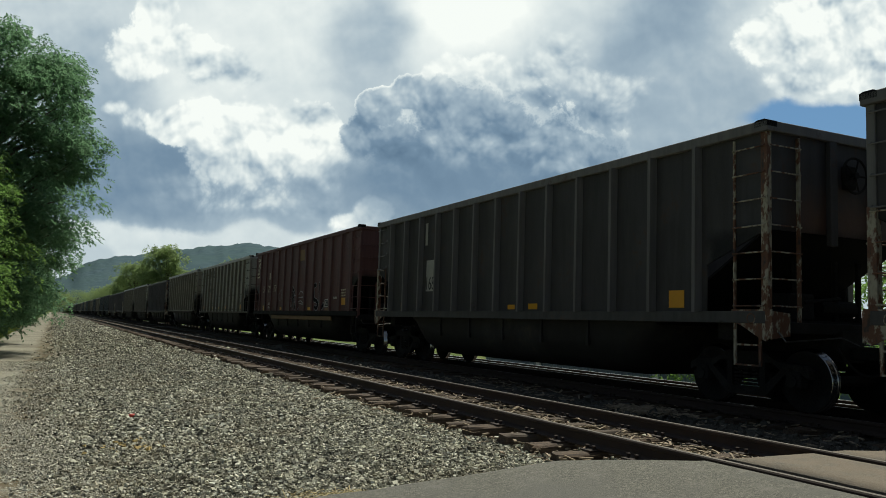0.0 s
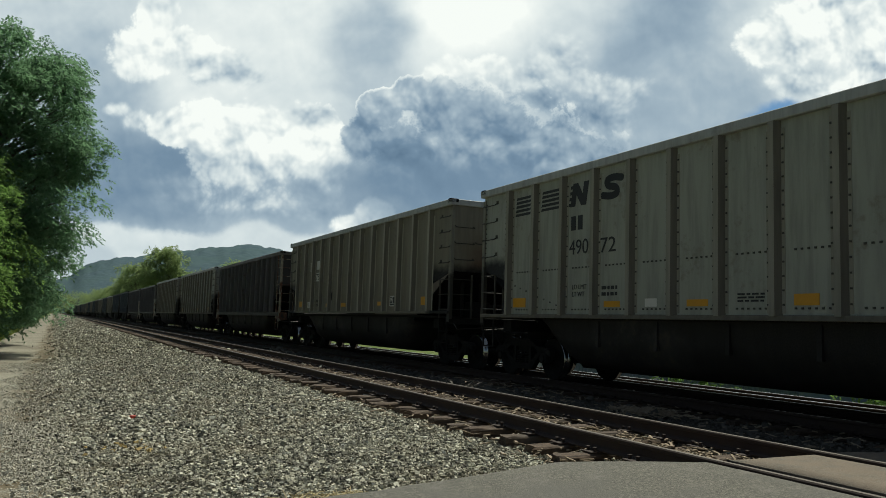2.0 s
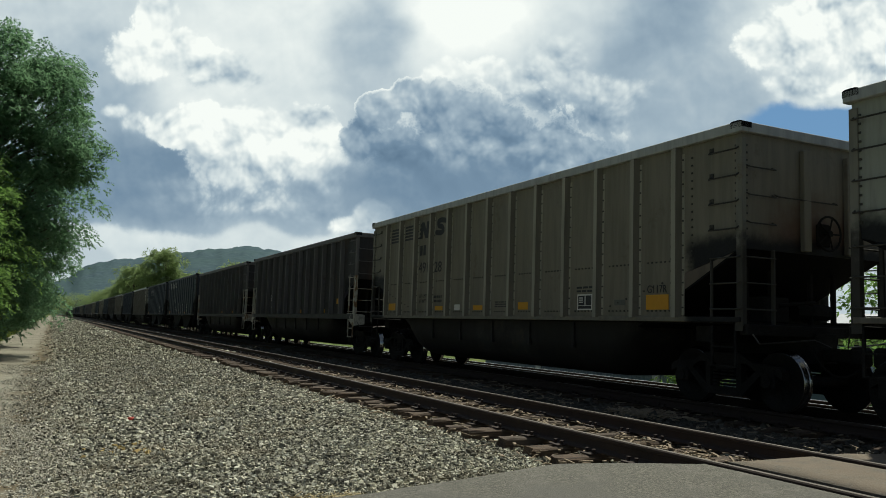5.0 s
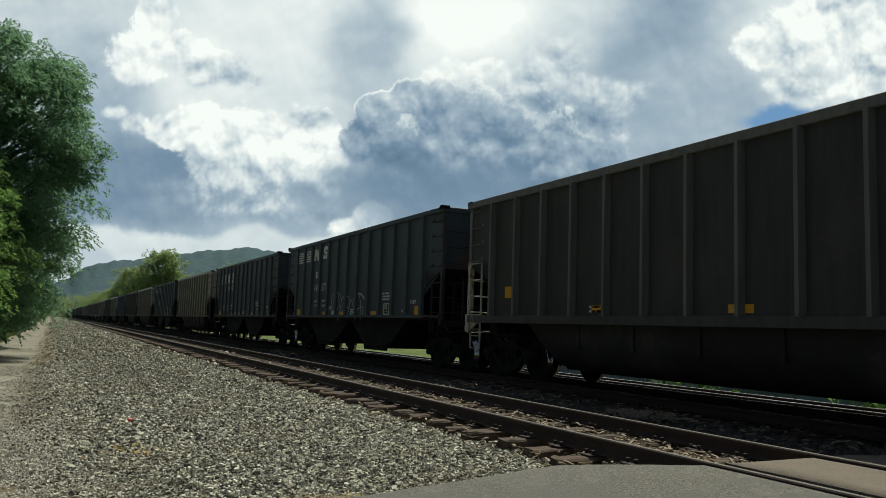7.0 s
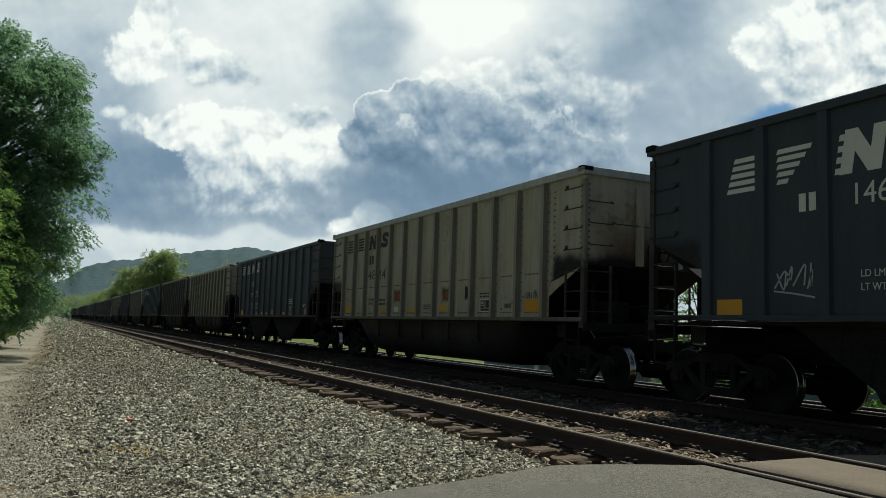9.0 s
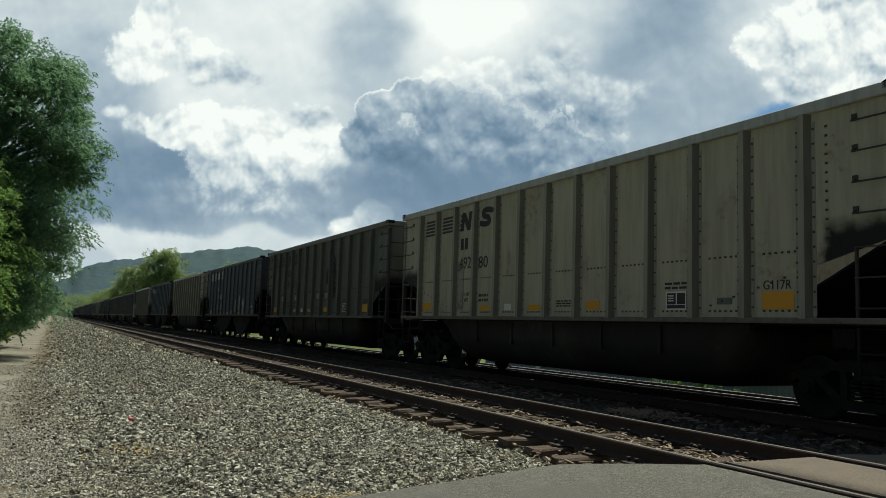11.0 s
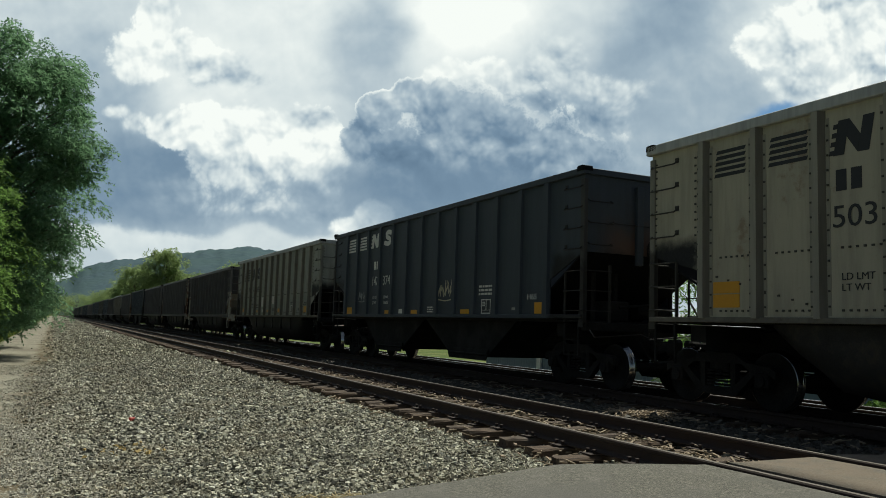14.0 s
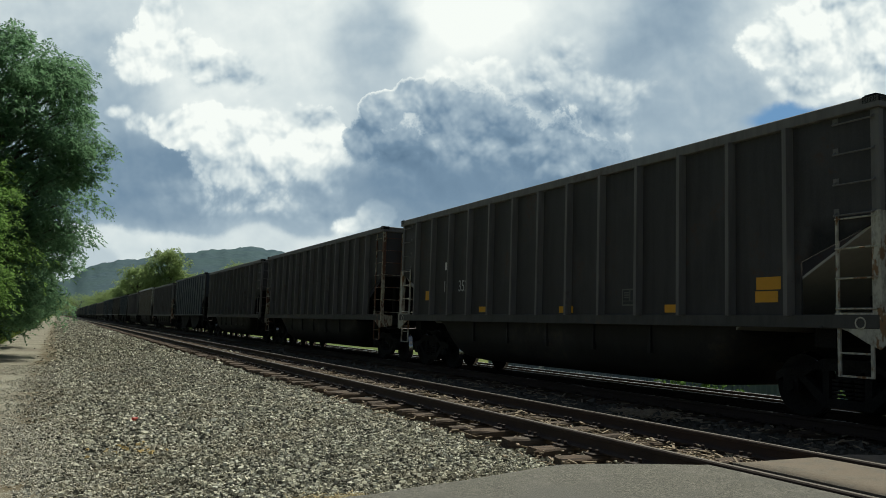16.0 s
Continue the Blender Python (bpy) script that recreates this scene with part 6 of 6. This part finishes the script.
# ---- trees and far country ----


def leaves_mesh(name, centres, radii, per, size, mat, seed, droop=0.35, boughs=False):
    """Sprays of small pointed leaves about clump centres, one mesh."""
    rs = np.random.RandomState(seed)
    pairs = 8
    m = len(centres) * max(1, per // pairs)
    n = m * pairs
    c = np.repeat(np.asarray(centres, float), max(1, per // pairs), 0)
    r = np.repeat(np.asarray(radii, float), max(1, per // pairs))
    d = rs.normal(0, 1, (m, 3))
    d /= np.linalg.norm(d, axis=1)[:, None]
    d[:, 2] *= 0.75
    if boughs:
        # each clump is a bough that reaches outward, flat on top and bent down at its rim
        out = c * np.array([1.0, 1.0, 0.0])
        out /= np.linalg.norm(out, axis=1)[:, None] + 1e-6
        d = d + out * ((d * out).sum(1) * 0.45)[:, None]
        d[:, 2] *= 0.75
        f = rs.uniform(0.05, 1.0, m) ** 0.45
        start = c + d * (r * f)[:, None]
        start[:, 2] -= 0.32 * r * (f * np.hypot(d[:, 0], d[:, 1])) ** 2
    else:
        start = c + d * (r * rs.uniform(0.1, 1.0, m) ** 0.6)[:, None]
    stem = d * 0.9 + rs.normal(0, 0.45, (m, 3))
    stem[:, 2] -= droop
    stem /= np.linalg.norm(stem, axis=1)[:, None]
    flat = np.cross(stem, rs.normal(0, 0.5, (m, 3)) + np.array([0, 0, 1.0]))
    flat /= np.linalg.norm(flat, axis=1)[:, None] + 1e-6
    reach = size * rs.uniform(1.6, 2.8, m)
    k = np.tile(np.arange(pairs), m)
    stem, flat, start, reach = (np.repeat(q, pairs, 0) for q in (stem, flat, start, reach))
    t = (k // 2 + 0.5) / (pairs / 2)
    pos = start + stem * (t * reach)[:, None]
    pos[:, 2] -= 0.35 * reach * t * t
    way = np.where(k % 2 == 0, 1.0, -1.0)[:, None]
    along = flat * way * 0.9 + stem * 0.55 + rs.normal(0, 0.22, (n, 3))
    along[:, 2] -= 0.25
    along /= np.linalg.norm(along, axis=1)[:, None]
    side = np.cross(along, rs.normal(0, 0.5, (n, 3)) + np.array([0, 0, 1.0]))
    side /= np.linalg.norm(side, axis=1)[:, None] + 1e-6
    ln = (size * rs.uniform(0.65, 1.3, n))[:, None]
    w = ln * (0.26 if boughs else 0.2)
    v = np.stack([pos, pos + along * ln * 0.45 + side * w, pos + along * ln, pos + along * ln * 0.45 - side * w], 1)
    me = bpy.data.meshes.new(name)
    me.vertices.add(n * 4), me.loops.add(n * 4), me.polygons.add(n)
    me.vertices.foreach_set("co", v.reshape(-1))
    me.loops.foreach_set("vertex_index", np.arange(n * 4))
    me.polygons.foreach_set("loop_start", np.arange(0, n * 4, 4))
    me.update(calc_edges=True)
    me.materials.append(MATS[mat])
    return me


def tree(x, y, height, spread, seed, mat, label, clumps=90, per=110, leaf=0.22, base=0.12, name="tree", group="", boughs=False, outline=(0.55, 0.72, 0.9, 1, 1, 0.9, 0.68, 0.4)):
    """Trunk, limbs that fork to clumps, and a leafy crown with gaps."""
    rnd = random.Random(seed)
    z0 = ground_z(x, y) - 0.05
    root = new(name)
    root.location = (x, y, z0)
    tagged(root, label, "tree" if height > 3.5 else "shrub", group)
    pts = []
    while len(pts) < clumps:
        h = rnd.random() ** 0.85
        prof = float(np.interp(h, (0, 0.15, 0.3, 0.45, 0.75, 0.88, 0.97, 1), outline))
        a, r = rnd.uniform(0, 2 * math.pi), spread * prof * math.sqrt(rnd.uniform(0.45 if boughs and h < 0.9 else 0.15, 1))
        lump = 1 + 0.28 * noise.noise(Vector((math.cos(a) * 1.7 + seed, math.sin(a) * 1.7, h * 4)))
        pts.append(Vector((r * lump * math.cos(a), r * lump * math.sin(a), height * (base + (1 - base) * h))))
    bm = bm_new()
    tr = 0.016 * height + 0.03
    knots = [Vector((0, 0, -0.2))]
    for i in range(1, 6):
        knots.append(Vector((rnd.uniform(-0.03, 0.03) * height, rnd.uniform(-0.03, 0.03) * height, height * 0.16 * i)))
    for i in range(5):
        rod(bm, knots[i], knots[i + 1], tr * (1 - i * 0.17), 8, tr * (1 - (i + 1) * 0.17))
    for p in pts if boughs else pts[::2]:
        j = max(1, min(5, int(p.z / (height * 0.16)) - 1))
        q = knots[j]
        mid = q.lerp(p, 0.55) + Vector((0, 0, 0.04 * height))
        rod(bm, q, mid, tr * 0.28, 5, tr * 0.16), rod(bm, mid, p, tr * 0.16, 5, tr * 0.04)
    part("trunk", mesh_of("trunk", bm, "bark"), root)
    rad = [rnd.uniform(0.55, 1.1) * (1.15 - 0.35 * p.z / height) for p in pts] if boughs else [min(1.15, spread * rnd.uniform(0.14, 0.28)) if height < 13 else spread * rnd.uniform(0.16, 0.3) for _ in pts]
    part("crown", leaves_mesh("crown", pts, rad, per, leaf, mat, seed, 0.35, boughs), root)
    return root


def make_trees():
    w = "tall broadleaf tree with drooping compound leaves beside the lane"
    tree(-3.2, 36, 12.5, 4.1, 1, "leaf_green", w, 240, 860, 0.125, 0.10, boughs=True, outline=(0.45, 0.72, 0.86, 0.98, 1.0, 0.95, 0.84, 0.66))
    tree(-8.6, 34, 11.5, 3.8, 2, "leaf_green", w, 90, 260, 0.2, 0.05)
    tree(-3.6, 29, 5.9, 1.8, 3, "leaf_bright", "sunlit young tree with bright green foliage", 80, 560, 0.115, 0.22, boughs=True, outline=(0.2, 0.45, 0.8, 1, 1, 0.9, 0.68, 0.4))
    tree(-3.7, 32, 7.4, 2.3, 4, "leaf_bright", "sunlit young tree with bright green foliage", 70, 460, 0.12, 0.16, boughs=True, outline=(0.2, 0.45, 0.8, 1, 1, 0.9, 0.68, 0.4))
    rnd = random.Random(8)
    tree(-3.7, 45, 9.4, 3.9, 18, "leaf_shaded", "roadside tree in full leaf along the lane", 120, 380, 0.17, 0.02, group="trees along the lane", boughs=True, outline=(0.3, 0.5, 0.8, 1, 1, 0.9, 0.68, 0.4))
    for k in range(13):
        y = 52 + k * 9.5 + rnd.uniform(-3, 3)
        tree(-3.9 - rnd.uniform(0, 0.8), y, rnd.uniform(6.6, 8.8), rnd.uniform(3.2, 4.1), 20 + k, "leaf_shaded", "roadside tree in full leaf along the lane", 70, 170, 0.26, 0.02, group="trees along the lane", outline=(0.35, 0.5, 0.75, 1, 1, 0.9, 0.68, 0.4))
    for k in range(16):
        y = 13 + k * 2.6
        tree(-4.2 - rnd.uniform(0, 1.2), y, rnd.uniform(0.9, 1.7), rnd.uniform(0.7, 1.1), 50 + k, "leaf_bright", "low leafy shrub at the edge of the lane", 16, 90, 0.12, 0.05, "shrub", group="shrubs along the lane")
    # beyond the tracks
    far = "sunlit tree in pale green leaf beyond the tracks"
    for k, (x, y, h, s) in enumerate(((19.6, 168, 15.8, 4.6), (15.0, 176, 11.6, 4.4), (25, 172, 11.5, 5.0), (36, 175, 14.3, 4.6), (17.5, 205, 11.0, 6.0), (18.5, 245, 11, 6.5), (19, 290, 11, 7), (20, 340, 12, 8), (21, 410, 13, 9), (23, 500, 14, 10), (30, 230, 11, 7), (42, 215, 12, 7), (14, 620, 15, 12), (4, 700, 16, 12), (-6, 760, 17, 14))):
        tree(x, y, h, s, 100 + k, "leaf_far", far, 110, 220, 0.016 * h + 0.18, 0.03, group="trees beyond the tracks")
    bush = "bright green sunlit bush behind the train"
    for k, (x, y, h, s) in enumerate(((18.5, 11.4, 3.6, 2.0), (19.5, 9.0, 4.6, 2.4), (21.5, 13.5, 4.4, 2.4), (20.5, 21.0, 5.6, 2.1), (24, 8, 5, 2.6))):
        tree(x, y, h, s, 130 + k, "leaf_bright", bush, 50, 110, 0.17, 0.04, "bush", group="bushes behind the train")


make_trees()


def make_grass():
    """Uneven tufts at the lane's edge and on the verge beyond the tracks."""
    rs = np.random.RandomState(3)
    n = 16000
    x = np.where(rs.uniform(0, 1, n) < 0.6, -2.55 - np.abs(rs.normal(0, 0.7, n)), 18.2 + rs.uniform(0, 5, n))
    y = np.where(x < 0, 10 + rs.uniform(0, 1, n) ** 1.5 * 70, rs.uniform(8, 60, n))
    z = np.array([ground_z(a, b) for a, b in zip(x, y)])
    h, a = rs.uniform(0.06, 0.28, n), rs.uniform(0, 6.28, n)
    w, lean = 0.012 + h * 0.05, rs.normal(0, 0.35, (n, 2)) * h[:, None]
    p = np.stack([x, y, z], -1)
    s = np.stack([np.cos(a) * w, np.sin(a) * w, 0 * w], -1)
    tip = p + np.stack([lean[:, 0], lean[:, 1], h], -1)
    v = np.stack([p - s, p + s, tip], 1)
    me = bpy.data.meshes.new("grass")
    me.vertices.add(n * 3), me.loops.add(n * 3), me.polygons.add(n)
    me.vertices.foreach_set("co", v.reshape(-1))
    me.loops.foreach_set("vertex_index", np.arange(n * 3))
    me.polygons.foreach_set("loop_start", np.arange(0, n * 3, 3))
    me.update(calc_edges=True)
    me.materials.append(MATS["grass_blade"])
    tagged(new("grass", me), "uneven green grass tufts along lane and verge", "grass", kind="stuff")


make_grass()


def make_hills():
    """Two wooded ridges that close the valley."""
    def ridge(name, dist, a0, a1, prof, depth):
        n, m = 260, 14
        verts, faces = [], []
        for j in range(m):
            for i in range(n):
                az = radians(a0 + (a1 - a0) * i / (n - 1))
                f = j / (m - 1)
                el = float(np.interp(math.degrees(az), prof[0], prof[1]))
                top = dist * math.tan(radians(el))
                r = dist - depth * (1 - f)
                z = -5 + (top + 5) * math.sin(f * math.pi / 2)
                p = Vector((math.sin(az) * r, math.cos(az) * r, 0))
                z += (0.4 + f) * (5 * noise.noise(p * 0.02) + 4.5 * noise.noise(p * 0.07))
                verts.append((p.x, p.y, z))
        for j in range(m - 1):
            for i in range(n - 1):
                a = j * n + i
                faces.append((a, a + 1, a + n + 1, a + n))
        me = bpy.data.meshes.new(name)
        me.from_pydata(verts, [], faces)
        me.materials.append(MATS["hazed_forest"])
        for p in me.polygons:
            p.use_smooth = True
        tagged(new(name, me), "long forested ridge in the blue distance", "hill", kind="structure")
    ridge("backdrop", 2300, -12, 40, ((-12, -2, 0.8, 1.6, 2.6, 4, 5, 6.8, 8.5, 11, 13, 16, 20, 40), (0.8, 1.2, 2.3, 3.0, 3.45, 3.7, 3.85, 4.3, 4.4, 4.2, 3.9, 3.2, 2.6, 1.8)), 900)
    ridge("backdrop_2", 1500, 4, 60, ((4, 6, 7.2, 8.5, 9.8, 11.3, 12.5, 13.7, 16, 24, 40, 60), (0.5, 2.6, 3.9, 4.4, 4.7, 4.95, 4.95, 4.8, 4.0, 2.6, 1.4, 1.0)), 600)


make_hills()


def make_shed(x, y0, y1, z0, z1, wall, name, label):
    """Long low building with a ribbed sheet wall, eave, sloping roof and posts."""
    root = new(name)
    tagged(root, label, "building")
    w = 9.0
    bm = bm_new()
    n = int((y1 - y0) / 0.25)
    for i in range(n):
        y = y0 + i * 0.25
        prism(bm, [(x, y), (x - 0.03, y + 0.06), (x - 0.03, y + 0.13), (x, y + 0.19), (x, y + 0.25), (x + 0.1, y + 0.25), (x + 0.1, y)], z0, z1, "x")
    for v in bm.verts:
        v.co = Vector((v.co.y, v.co.z, v.co.x))
    box(bm, x + 0.1, x + w, y0, y0 + 0.1, z0, z1), box(bm, x + 0.1, x + w, y1 - 0.1, y1, z0, z1), box(bm, x + w - 0.1, x + w, y0 + 0.1, y1 - 0.1, z0, z1)
    bmesh.ops.recalc_face_normals(bm, faces=bm.faces)
    part("wall", mesh_of("wall", bm, wall), root)
    bm = bm_new()
    prism(bm, [(x - 0.4, z1 + 0.0), (x + w / 2, z1 + 1.1), (x + w + 0.4, z1), (x + w + 0.4, z1 + 0.12), (x + w / 2, z1 + 1.22), (x - 0.4, z1 + 0.12)], y0 - 0.4, y1 + 0.4, "y")
    part("roof", mesh_of("roof", bm, "roof_sheet"), root)
    for k in range(int((y1 - y0) / 9)):
        bm = bm_new()
        box(bm, x - 0.16, x - 0.035, y0 + 7 + 9 * k, y0 + 7.35 + 9 * k, z0, z1, bevel=0.01)
        part("post", mesh_of("post", bm, "building_white"), root, "white painted wall post")


make_shed(23.0, 19.0, 41.0, -1.25, 0.9, "wall_blue", "storage_shed", "long low pale blue ribbed metal storage shed")
make_shed(34.0, 6.0, 22.0, -1.25, 1.7, "building_white", "warehouse", "white painted warehouse behind the bushes")


# ---- movement ----
def motions():
    times = [0.5 * k for k in range(33)]
    for n, (car, sets) in CARS.items():
        y = FIRST + PITCHES * n + SHIFT.get(n, 0.0) - L2
        walk(car, [(t, pose(T2, y - SPEED * t, 0)) for t in times])
        if n <= 22:
            for ws, wy in sets:
                walk(ws, [(f / FPS, pose(0, wy, 0.457, math.degrees(SPEED * f / FPS / 0.457))) for f in range(481)])


motions()
